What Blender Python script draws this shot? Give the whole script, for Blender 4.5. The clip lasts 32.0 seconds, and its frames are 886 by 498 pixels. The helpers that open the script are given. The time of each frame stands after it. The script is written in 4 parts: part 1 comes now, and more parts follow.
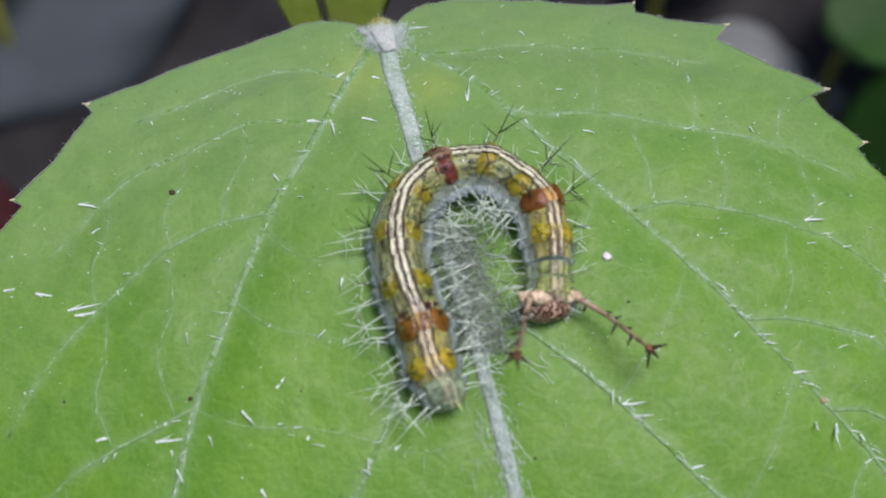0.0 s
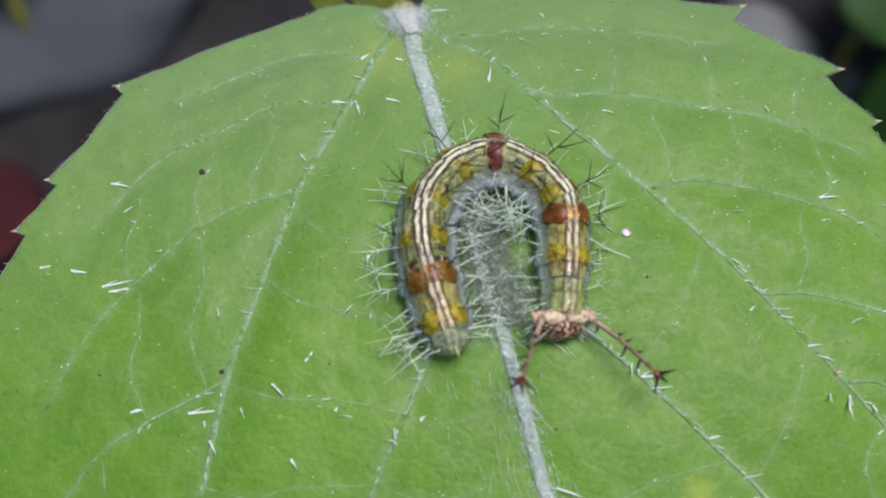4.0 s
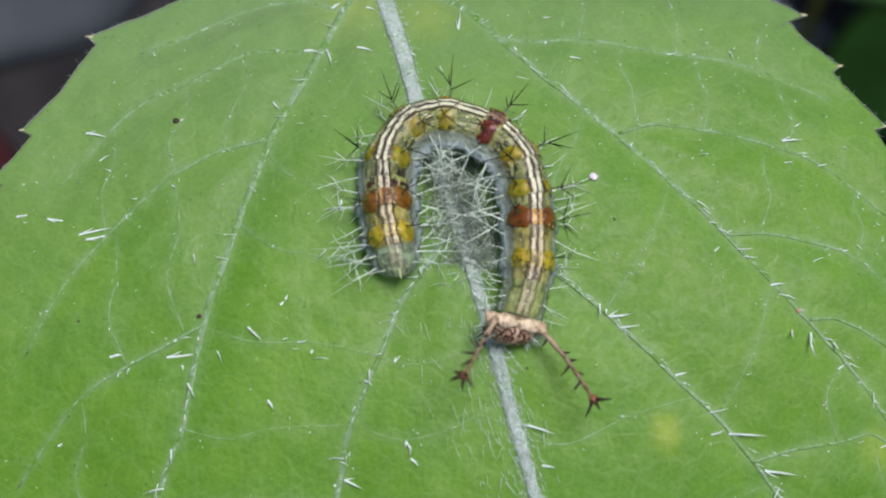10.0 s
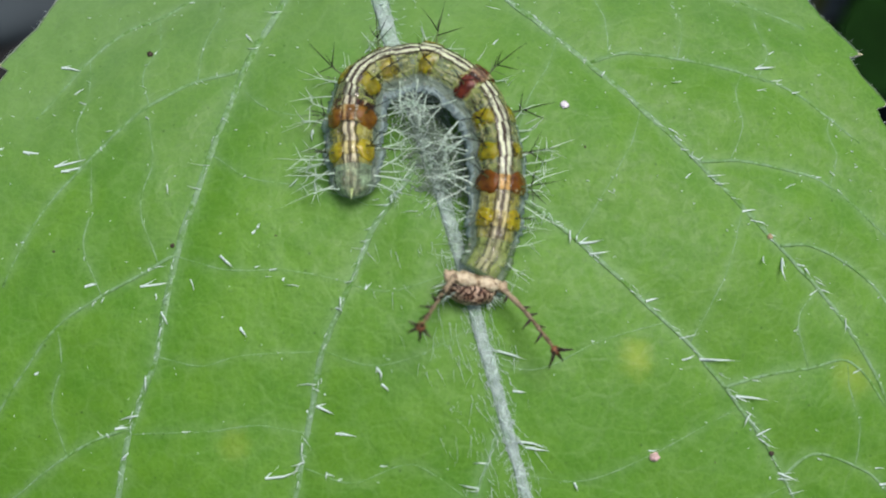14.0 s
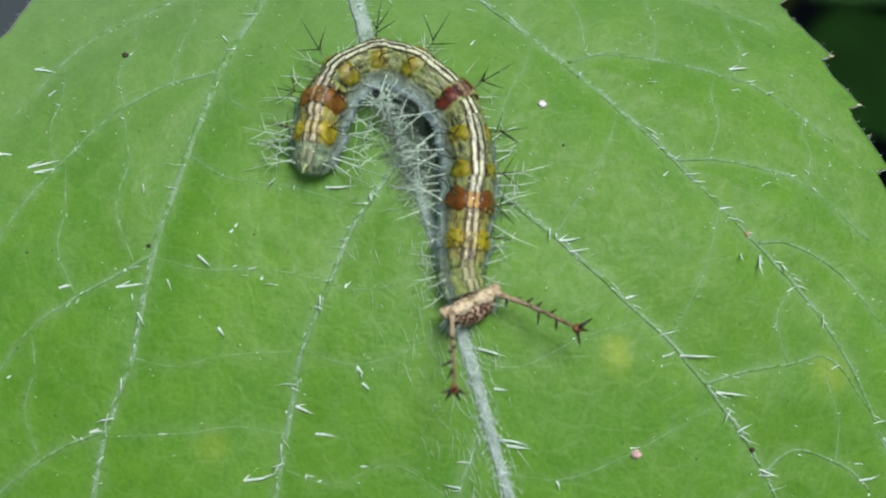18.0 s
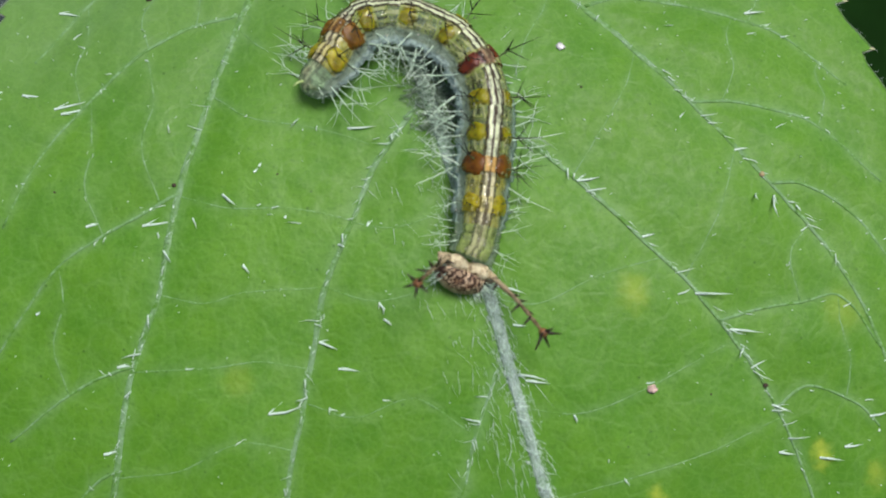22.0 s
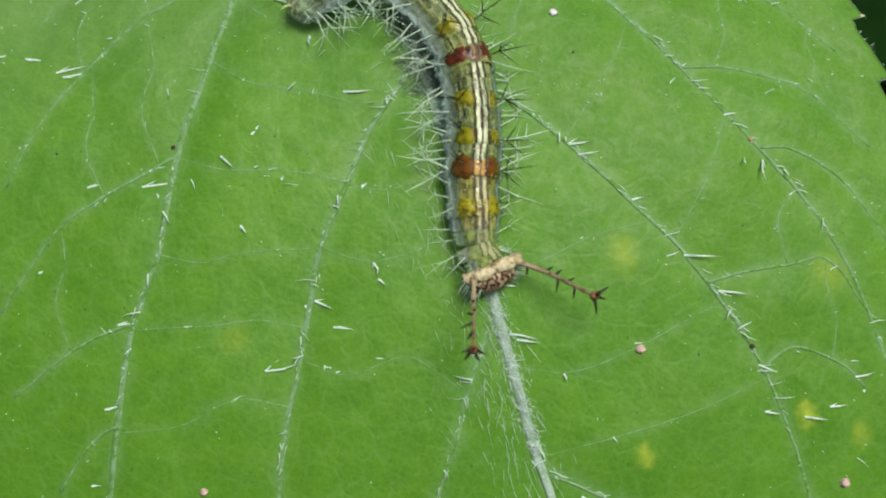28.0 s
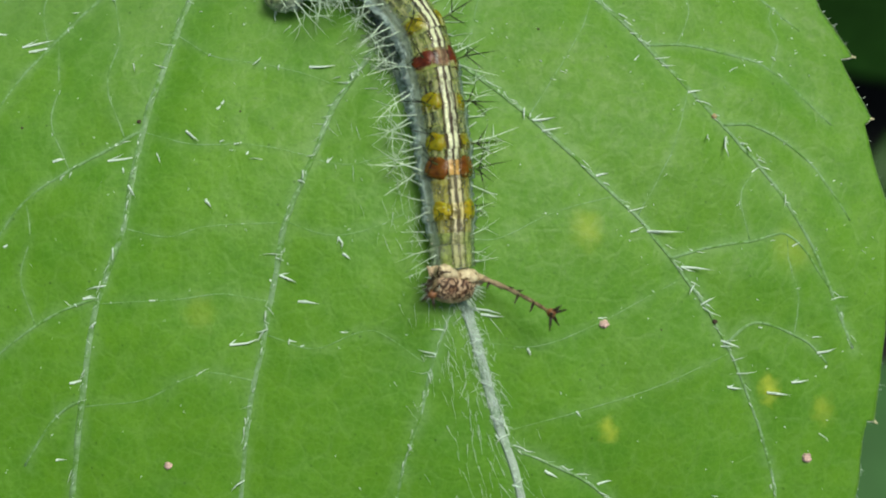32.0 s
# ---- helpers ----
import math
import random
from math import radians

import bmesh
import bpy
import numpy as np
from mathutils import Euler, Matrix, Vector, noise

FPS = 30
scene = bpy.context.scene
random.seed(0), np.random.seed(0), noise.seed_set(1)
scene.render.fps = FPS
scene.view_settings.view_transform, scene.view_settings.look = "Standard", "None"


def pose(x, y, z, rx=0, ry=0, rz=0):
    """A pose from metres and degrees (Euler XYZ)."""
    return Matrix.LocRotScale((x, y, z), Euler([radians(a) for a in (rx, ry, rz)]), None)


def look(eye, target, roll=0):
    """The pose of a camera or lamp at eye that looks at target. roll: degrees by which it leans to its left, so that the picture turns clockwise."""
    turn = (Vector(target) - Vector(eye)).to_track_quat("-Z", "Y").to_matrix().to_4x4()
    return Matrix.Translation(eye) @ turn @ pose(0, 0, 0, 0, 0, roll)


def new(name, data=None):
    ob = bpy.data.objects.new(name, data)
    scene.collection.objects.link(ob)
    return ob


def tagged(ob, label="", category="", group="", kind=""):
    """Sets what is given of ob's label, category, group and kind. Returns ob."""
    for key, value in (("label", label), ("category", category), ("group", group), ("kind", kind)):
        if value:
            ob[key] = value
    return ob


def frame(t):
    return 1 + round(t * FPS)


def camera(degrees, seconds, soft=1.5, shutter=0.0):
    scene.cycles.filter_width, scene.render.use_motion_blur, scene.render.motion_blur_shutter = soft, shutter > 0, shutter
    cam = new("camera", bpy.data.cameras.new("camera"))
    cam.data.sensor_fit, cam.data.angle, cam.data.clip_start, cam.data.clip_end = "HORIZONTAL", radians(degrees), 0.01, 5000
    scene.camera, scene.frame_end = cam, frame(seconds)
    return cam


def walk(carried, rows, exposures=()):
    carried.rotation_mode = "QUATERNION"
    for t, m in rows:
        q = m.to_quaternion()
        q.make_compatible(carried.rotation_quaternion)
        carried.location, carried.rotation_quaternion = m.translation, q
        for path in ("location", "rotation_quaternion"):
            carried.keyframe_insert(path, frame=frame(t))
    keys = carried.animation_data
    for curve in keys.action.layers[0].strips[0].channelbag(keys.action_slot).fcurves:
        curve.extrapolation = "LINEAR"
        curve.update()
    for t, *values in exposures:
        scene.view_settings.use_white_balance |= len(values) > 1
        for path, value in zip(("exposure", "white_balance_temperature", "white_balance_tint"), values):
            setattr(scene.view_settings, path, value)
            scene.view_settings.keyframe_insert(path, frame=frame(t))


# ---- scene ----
cam = camera(40, 32.0, soft=2.0)
# macro focus on the larva; the ground far below falls out of focus
cam.data.dof.use_dof = True
cam.data.dof.focus_distance = 0.0525
cam.data.dof.aperture_fstop = cam.data.lens / 1.0

MM = 0.001
# seconds, place in millimetres, turn in degrees
VIEW = (
    (0, -0.23, -36.34, 38.61, 36.44, 0.26, 1.16),  (0.5, -0.19, -36.40, 38.65, 35.64, -0.14, 0.91),
    (1, -0.34, -36.38, 38.56, 34.13, -0.24, 0.92),  (1.5, -0.24, -36.46, 38.60, 34.42, -0.17, 0.79),
    (2, -0.56, -36.75, 39.00, 34.63, 0.62, 1.49),  (2.5, -0.53, -36.90, 39.11, 34.82, 0.71, 1.51),
    (3, -0.63, -36.91, 39.12, 34.84, 0.71, 1.59),  (3.5, -0.69, -37.10, 39.42, 35.63, 0.85, 1.59),
    (5.5, -0.25, -37.94, 39.64, 35.71, 0.59, 0.79),  (6, -0.27, -38.01, 39.69, 35.93, 0.67, 0.77),
    (6.5, -0.38, -38.18, 39.97, 36.52, 0.77, 0.95),  (7, -0.53, -38.29, 40.04, 36.15, 0.95, 1.05),
    (7.5, -0.47, -38.09, 39.82, 35.03, 0.85, 1.03),  (8, -0.53, -38.28, 39.89, 34.84, 1.22, 1.15),
    (8.5, -0.57, -38.33, 39.99, 34.76, 1.25, 1.16),  (9, -0.55, -38.38, 39.96, 34.41, 1.17, 0.98),
    (9.5, -0.56, -38.51, 40.12, 34.38, 1.00, 0.93),  (10, -0.47, -38.45, 40.05, 33.73, 0.17, 0.29),
    (10.5, -0.49, -38.51, 40.09, 33.69, -0.08, 0.11),  (11, 0.44, -39.13, 39.77, 34.32, 0.85, 0.47),
    (11.5, 0.79, -39.39, 39.57, 33.73, 0.89, 0.60),  (12, 1.19, -39.54, 39.44, 33.25, 1.00, 0.63),
    (12.5, 1.70, -40.25, 38.59, 33.15, 0.91, 0.48),  (13, 1.59, -40.28, 39.05, 33.26, 0.84, 0.28),
    (13.5, 1.58, -40.30, 38.96, 33.07, 0.80, 0.24),  (14, 1.57, -40.36, 39.01, 32.80, 1.16, 0.51),
    (14.5, 1.98, -40.49, 39.05, 33.24, 1.08, 0.61),  (16.5, -0.43, -41.68, 36.90, 34.84, -0.55, -0.77),
    (17, 0.59, -40.72, 37.70, 34.00, -0.18, -0.57),  (17.5, 0.89, -41.77, 37.87, 35.45, -0.42, -0.94),
    (18, 0.63, -41.68, 37.92, 34.66, -0.33, -0.89),  (18.5, 0.74, -41.90, 37.65, 34.19, -0.02, -0.79),
    (19, 0.21, -41.71, 37.78, 33.33, 0.26, -0.52),  (19.5, -0.23, -42.25, 37.58, 33.99, -0.13, -0.85),
    (20, 0.14, -42.61, 37.56, 34.09, 0.04, -0.73),  (20.5, -0.17, -42.28, 37.97, 33.59, 0.23, -0.60),
    (21, 0.05, -42.08, 38.24, 33.02, 0.50, -0.33),  (21.5, -0.33, -43.06, 38.10, 34.44, -0.35, -0.91),
    (22, -0.17, -43.42, 37.87, 33.46, -0.27, -0.85),  (22.5, -0.03, -43.62, 37.73, 33.01, 0.21, -0.54),
    (23, -0.42, -43.86, 37.73, 32.75, 0.27, -0.42),  (23.5, -0.10, -44.09, 37.61, 32.98, 0.07, -0.65),
    (24, -0.13, -44.26, 38.07, 33.12, 0.12, -0.66),  (24.5, -0.10, -44.31, 38.24, 33.18, -0.12, -0.76),
    (25, 0.23, -44.03, 38.67, 32.74, -0.06, -0.57),  (25.5, 0.04, -44.32, 37.83, 32.65, 0.09, -0.51),
    (27.5, -0.46, -44.66, 38.22, 32.91, -0.23, -0.51),  (28, 0.59, -44.57, 38.36, 32.42, 0.05, -0.35),
    (28.5, 0.07, -44.80, 38.45, 32.97, -0.43, -0.63),  (29, -0.11, -44.94, 38.60, 33.01, -0.22, -0.49),
    (29.5, -0.12, -45.31, 38.38, 32.72, -0.19, -0.41),  (30, 0.89, -45.50, 38.00, 32.19, -0.25, -0.44),
    (30.5, 1.14, -45.32, 38.28, 32.14, -0.36, -0.52),  (31, 0.99, -45.37, 38.37, 32.04, -0.36, -0.49),
    (31.5, 1.09, -45.66, 38.36, 32.28, -0.59, -0.59),  (32, 1.43, -45.63, 37.98, 32.45, -0.66, -0.58),
)
walk(cam, [(t, pose(x * MM, y * MM, z * MM, rx, ry, rz)) for t, x, y, z, rx, ry, rz in VIEW],
     exposures=((0.0, 0.16, 6150, 39), (6.0, 0.16, 6180, 36), (11.0, 0.14, 6180, 33), (13.0, 0.13, 6200, 27), (19.0, 0.12, 6230, 19), (25.0, 0.09, 6620, 12), (32.0, 0.06, 6850, 6)))

# ---- world and light: open shade under a bright overcast sky ----
SUN_UP, SUN_ROUND = 75.0, 118.0
world = bpy.data.worlds.new("world")
scene.world = world
world.use_nodes = True
wn = world.node_tree
sky = wn.nodes.new("ShaderNodeTexSky")
sky.sky_type, sky.sun_disc = "NISHITA", False
sky.sun_elevation, sky.sun_rotation = radians(SUN_UP), radians(SUN_ROUND)
sky.air_density, sky.dust_density = 1.0, 4.0
wn.links.new(sky.outputs[0], wn.nodes["Background"].inputs[0])
wn.nodes["Background"].inputs[1].default_value = 0.058
sun = new("sun", bpy.data.lights.new("sun", "SUN"))
sun.data.energy, sun.data.angle, sun.data.color = 2.5, radians(26), (1.0, 0.97, 0.88)
sx, sy = math.sin(radians(SUN_ROUND)), math.cos(radians(SUN_ROUND))
sun.matrix_world = look((0, 0, 0), (-sx * math.cos(radians(SUN_UP)), -sy * math.cos(radians(SUN_UP)), -math.sin(radians(SUN_UP))))


# ---- materials ----
class Nodes:
    """Short ways to write a node material; lengths in millimetres of the object's own space."""

    def __init__(self, name, rough=0.5, spec=0.5):
        self.mat = bpy.data.materials.new(name)
        self.mat.use_nodes = True
        self.tree = self.mat.node_tree
        self.bsdf = self.tree.nodes["Principled BSDF"]
        self.bsdf.inputs["Roughness"].default_value = rough
        self.bsdf.inputs["Specular IOR Level"].default_value = spec
        coords = self.tree.nodes.new("ShaderNodeTexCoord")
        scale = self.tree.nodes.new("ShaderNodeVectorMath")
        scale.operation = "SCALE"
        scale.inputs["Scale"].default_value = 1000.0
        self.link(coords.outputs["Object"], scale.inputs[0])
        self.mm = scale.outputs[0]

    def link(self, a, b):
        self.tree.links.new(a, b)

    def put(self, socket, value):
        if isinstance(value, (int, float)):
            socket.default_value = value
        elif isinstance(value, tuple):
            socket.default_value = (*value, 1.0)[:4] if socket.type == "RGBA" else value
        else:
            self.link(value, socket)

    def math(self, op, a, b=0.0, c=0.0):
        n = self.tree.nodes.new("ShaderNodeMath")
        n.operation = op
        for s, v in zip(n.inputs, (a, b, c)):
            self.put(s, v)
        return n.outputs[0]

    def noise(self, scale, detail=4.0, rough=0.55, at=None):
        n = self.tree.nodes.new("ShaderNodeTexNoise")
        self.link(at or self.mm, n.inputs["Vector"])
        n.inputs["Scale"].default_value, n.inputs["Detail"].default_value = scale, detail
        n.inputs["Roughness"].default_value = rough
        return n.outputs["Fac"]

    def cells(self, scale, feature="DISTANCE_TO_EDGE"):
        n = self.tree.nodes.new("ShaderNodeTexVoronoi")
        n.feature = feature
        self.link(self.mm, n.inputs["Vector"])
        n.inputs["Scale"].default_value = scale
        return n.outputs["Distance"]

    def ramp(self, fac, *stops, mode="LINEAR"):
        n = self.tree.nodes.new("ShaderNodeValToRGB")
        n.color_ramp.interpolation = mode
        while len(n.color_ramp.elements) < len(stops):
            n.color_ramp.elements.new(1.0)
        for e, (at, colour) in zip(n.color_ramp.elements, stops):
            e.position = at
            e.color = (*colour, 1.0) if isinstance(colour, tuple) else (colour, colour, colour, 1.0)
        self.put(n.inputs[0], fac)
        return n.outputs[0]

    def between(self, value, low, high, a=0.0, b=1.0):
        n = self.tree.nodes.new("ShaderNodeMapRange")
        n.interpolation_type = "SMOOTHSTEP"
        for s, v in zip(n.inputs, (value, low, high, a, b)):
            self.put(s, v)
        return n.outputs[0]

    def mix(self, fac, a, b, blend="MIX"):
        n = self.tree.nodes.new("ShaderNodeMix")
        n.data_type, n.blend_type = "RGBA", blend
        self.put(n.inputs[0], fac)
        self.put(n.inputs[6], a)
        self.put(n.inputs[7], b)
        return n.outputs[2]

    def axes(self):
        n = self.tree.nodes.new("ShaderNodeSeparateXYZ")
        self.link(self.mm, n.inputs[0])
        return n.outputs

    def away(self, x, y):
        """Distance across the leaf from a spot."""
        ax = self.axes()
        return self.math("SQRT", self.math("ADD", self.math("POWER", self.math("SUBTRACT", ax[0], x), 2.0),
                                           self.math("POWER", self.math("SUBTRACT", ax[1], y), 2.0)))

    def bump(self, height, strength=0.3, depth=0.0001):
        n = self.tree.nodes.new("ShaderNodeBump")
        n.inputs["Strength"].default_value, n.inputs["Distance"].default_value = strength, depth
        self.put(n.inputs["Height"], height)
        self.link(n.outputs[0], self.bsdf.inputs["Normal"])

    def done(self, colour, **more):
        self.put(self.bsdf.inputs["Base Color"], colour)
        for key, value in more.items():
            self.put(self.bsdf.inputs[key.replace("_", " ")], value)
        return self.mat


def simple(name, colour, rough=0.5, vary=0.25, scale=3.0, spec=0.5, **more):
    """A colour with grain at two scales."""
    m = Nodes(name, rough, spec)
    dark = tuple(c * (1 - vary) for c in colour)
    light = tuple(min(1.0, c * (1 + vary)) for c in colour)
    c = m.ramp(m.noise(scale), (0.3, dark), (0.7, light))
    c = m.mix(m.between(m.noise(scale * 6), 0.45, 0.75, 0.0, 0.4), c, dark)
    m.bump(m.noise(scale * 5), 0.25, 0.00005)
    return m.done(c, **{k: v for k, v in more.items()})


# yellowed spots on the blade: x, y, radius, strength
SPOTS = ((8.4, -17.1, 0.9, 0.35), (16.5, -22.4, 0.5, 0.95), (19.0, -22.9, 0.6, 0.4), (9.3, -24.2, 0.45, 0.7),
         (17.5, -17.2, 1.2, 0.22), (-8.0, -20.3, 0.9, 0.2), (-4.8, 1.8, 2.8, 0.2), (-1.6, 1.0, 2.0, 0.2))


def blade_material():
    m = Nodes("leaf_blade", 0.5, 0.4)
    c = m.ramp(m.noise(0.16, 5), (0.3, (0.087, 0.255, 0.008)), (0.7, (0.114, 0.310, 0.013)))
    c = m.mix(m.between(m.noise(0.33, 3), 0.42, 0.66, 0.0, 0.55), c, (0.062, 0.232, 0.008))
    c = m.mix(m.between(m.noise(0.9, 5), 0.40, 0.68, 0.0, 0.45), c, (0.066, 0.226, 0.007))
    c = m.mix(m.between(m.noise(3.2, 4), 0.50, 0.72, 0.0, 0.30), c, (0.128, 0.345, 0.022))
    # pale tissue along the veins, broken up, and the net of the smallest veins
    near = m.tree.nodes.new("ShaderNodeAttribute")
    near.attribute_name = "vein"
    patchy = m.between(m.noise(1.1, 4), 0.35, 0.62)
    c = m.mix(m.math("MULTIPLY", m.math("MULTIPLY", near.outputs["Fac"], 0.42), m.math("ADD", m.math("MULTIPLY", patchy, 0.75), 0.25)), c, (0.25, 0.43, 0.22))
    warp = m.tree.nodes.new("ShaderNodeTexNoise")
    m.link(m.mm, warp.inputs["Vector"])
    warp.inputs["Scale"].default_value = 0.8
    moved = m.tree.nodes.new("ShaderNodeVectorMath")
    m.link(m.mm, moved.inputs[0])
    m.link(warp.outputs["Color"], moved.inputs[1])
    net = m.tree.nodes.new("ShaderNodeTexVoronoi")
    net.feature = "DISTANCE_TO_EDGE"
    net.inputs["Scale"].default_value = 0.8
    m.link(moved.outputs[0], net.inputs["Vector"])
    c = m.mix(m.math("MULTIPLY", m.between(net.outputs["Distance"], 0.01, 0.14, 0.15, 0.0), patchy), c, (0.20, 0.39, 0.11))
    c = m.mix(m.between(m.cells(2.6), 0.0, 0.12, 0.18, 0.0), c, (0.18, 0.38, 0.07))
    c = m.mix(m.between(m.noise(6.5, 3), 0.54, 0.70, 0.0, 0.45), c, (0.055, 0.19, 0.008))
    # grey sky sheen painted into the colour, strongest towards the stalk and left
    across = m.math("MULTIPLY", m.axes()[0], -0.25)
    painted_sheen = m.between(m.math("ADD", m.math("ADD", m.axes()[1], across), m.math("MULTIPLY", m.math("SUBTRACT", m.noise(0.25, 4), 0.5), 8.0)), -12.0, 6.0, 0.0, 0.31)
    c = m.mix(painted_sheen, c, (0.27, 0.40, 0.24))
    # dark pores, only here and there
    pore = m.math("MULTIPLY", m.between(m.cells(1.5, "F1"), 0.04, 0.13, 0.75, 0.0), m.between(m.noise(0.5, 2), 0.45, 0.6))
    c = m.mix(pore, c, (0.035, 0.12, 0.006))
    for x, y, r, s in SPOTS:
        d = m.math("ADD", m.away(x, y), m.math("MULTIPLY", m.noise(1.6), 0.9))
        c = m.mix(m.between(d, 0.35, r + 0.6, s, 0.0), c, (0.50, 0.60, 0.06))
    h = m.math("ADD", m.math("MULTIPLY", m.noise(0.9, 3), 1.4), m.math("MULTIPLY", m.noise(4.0, 6), 0.5))
    h = m.math("SUBTRACT", h, m.between(net.outputs["Distance"], 0.0, 0.12, 0.15, 0.0))
    m.bump(h, 0.36, 0.00014)
    return m.done(c, Sheen_Weight=1.0, Sheen_Roughness=0.32, Roughness=m.between(m.noise(2.2, 3), 0.3, 0.7, 0.48, 0.62))


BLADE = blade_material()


def vein_material(name, pale, green):
    """Pale downy vein, mottled with the green of the blade."""
    m = Nodes(name, 0.55, 0.35)
    c = m.ramp(m.noise(1.6, 5), (0.34, green), (0.62, pale))
    c = m.mix(m.between(m.noise(6.0, 3), 0.50, 0.68, 0.0, 0.55), c, tuple(min(1.0, v * 1.5) for v in pale))
    c = m.mix(m.between(m.cells(2.2, "F1"), 0.05, 0.14, 0.6, 0.0), c, tuple(v * 0.4 for v in green))
    m.bump(m.noise(8.0, 4), 0.5, 0.00008)
    return m.done(c)


VEIN = vein_material("vein", (0.21, 0.38, 0.19), (0.09, 0.26, 0.02))

FINE_VEIN = vein_material("fine_vein", (0.20, 0.38, 0.17), (0.09, 0.26, 0.02))
MIDRIB = vein_material("midrib", (0.42, 0.56, 0.47), (0.22, 0.38, 0.22))
NODE = simple("leaf_base", (0.46, 0.56, 0.47), 0.8, 0.2, 4.0)
HAIR = simple("leaf_hair", (0.74, 0.95, 0.82), 0.18, 0.04, 3.0)
WOOL = simple("leaf_wool", (0.66, 0.82, 0.76), 0.5, 0.1, 3.0)
DOWN = simple("dimming_grey_down", (0.27, 0.38, 0.27), 0.6, 0.25, 3.0)
TOOTH = simple("tooth_tip", (0.62, 0.62, 0.38), 0.5, 0.25, 4.0)
STEM = simple("green_stem", (0.26, 0.30, 0.03), 0.5, 0.25, 0.3)


CLEAR_SIDE = (0.40, 0.52, 0.13)


def body_material(name, side, flank, stripe=(0.86, 0.97, 0.62), back_strength=1.0, busy=1.0, solid_side=0.9, ends=True, spread=0.30):
    """Two cream bands with a dark line between them along the back, streaked glassy sides and a pale bluish flange."""
    m = Nodes(name, 0.25, 0.4)
    x, y, z = m.axes()[0:3]
    # every ring gets its own grain
    info = m.tree.nodes.new("ShaderNodeObjectInfo")
    shift = m.tree.nodes.new("ShaderNodeVectorMath")
    shift.operation = "MULTIPLY_ADD"
    shift.inputs[1].default_value = (31.0, 47.0, 59.0)
    m.link(info.outputs["Random"], shift.inputs[0])
    m.link(m.mm, shift.inputs[2])
    m.mm = shift.outputs[0]
    long = m.tree.nodes.new("ShaderNodeVectorMath")
    long.operation = "MULTIPLY"
    long.inputs[1].default_value = (0.9, 5.5, 5.5)
    m.link(m.mm, long.inputs[0])
    grain = m.noise(1.0, 3, 0.5, long.outputs[0])
    off = m.math("ADD", m.math("ABSOLUTE", y), m.math("MULTIPLY", m.math("SUBTRACT", m.noise(1.8, 4), 0.5), 0.22))
    c = m.ramp(m.noise(1.8, 4), (0.38, tuple(v * 0.4 for v in side)), (0.56, side))
    body = solid_side
    if ends:  # the colour runs out into clear skin towards both folds
        run = m.between(m.math("ADD", m.math("ABSOLUTE", x), m.math("MULTIPLY", m.math("SUBTRACT", m.noise(2.2, 3), 0.5), 0.5)), spread, spread + 0.16)
        c = m.mix(run, c, CLEAR_SIDE)
        body = m.math("SUBTRACT", solid_side, m.math("MULTIPLY", run, solid_side - 0.72))
    # dark and pale streaks that run lengthwise, and a few dark creases across
    dark = m.between(grain, 0.37, 0.42, 1.0 * busy, 0.0)
    c = m.mix(dark, c, (0.022, 0.018, 0.006))
    # pale streaks, which also paint glints onto the glassy sides
    light = m.between(grain, 0.54, 0.60, 0.0, 0.85 * busy)
    c = m.mix(light, c, (0.74, 0.80, 0.36))
    crease = m.between(m.math("ABSOLUTE", m.math("SINE", m.math("ADD", m.math("MULTIPLY", x, 5.0), m.math("MULTIPLY", m.noise(2.0), 6.0)))), 0.0, 0.12, 0.35 * busy, 0.0)
    c = m.mix(crease, c, (0.05, 0.04, 0.018))
    pale = m.ramp(m.noise(2.4, 4), (0.35, tuple(v * 0.6 for v in flank)), (0.65, flank))
    rim = m.between(m.math("ADD", z, m.math("MULTIPLY", m.math("SUBTRACT", m.noise(3.4, 3), 0.5), 0.3)), -0.22, -0.02, 1.0, 0.0)
    pale = m.mix(rim, m.mix(m.between(grain, 0.42, 0.52, 0.5, 0.0), (0.34, 0.47, 0.34), (0.13, 0.18, 0.10)), pale)
    low = m.between(m.math("ADD", z, m.math("MULTIPLY", m.math("SUBTRACT", m.noise(3.0), 0.5), 0.30)), 0.12, 0.36, 1.0, 0.0)
    c = m.mix(low, c, pale)
    body = m.math("ADD", m.math("MULTIPLY", body, m.math("SUBTRACT", 1.0, low)), m.math("MULTIPLY", low, 0.66))
    top = m.math("MULTIPLY", m.between(z, 0.2, 0.4), back_strength)
    back = m.math("MULTIPLY", m.math("MULTIPLY", m.between(off, 0.20, 0.26, 1.0, 0.0), m.between(m.noise(2.6, 3), 0.26, 0.42, 0.5, 1.0)), top)
    cream = m.ramp(m.math("ADD", m.math("MULTIPLY", grain, 0.7), m.math("MULTIPLY", m.noise(3.0, 3), 0.3)), (0.40, tuple(v * 0.28 for v in stripe)), (0.51, stripe))
    c = m.mix(back, c, cream)
    line = m.between(off, 0.045, 0.085, 0.95, 0.0)
    edge = m.between(m.math("ABSOLUTE", m.math("SUBTRACT", off, 0.285)), 0.03, 0.08, 0.9, 0.0)
    lines = m.math("MULTIPLY", m.math("MAXIMUM", line, edge), top)
    c = m.mix(lines, c, (0.04, 0.022, 0.012))
    # pale granules; the dots also paint small glints into the colour
    dots = m.math("MULTIPLY", m.between(m.cells(3.4, "F1"), 0.10, 0.20, 0.85, 0.0), m.between(m.noise(1.5, 2), 0.42, 0.55))
    c = m.mix(dots, c, (0.86, 0.85, 0.70))
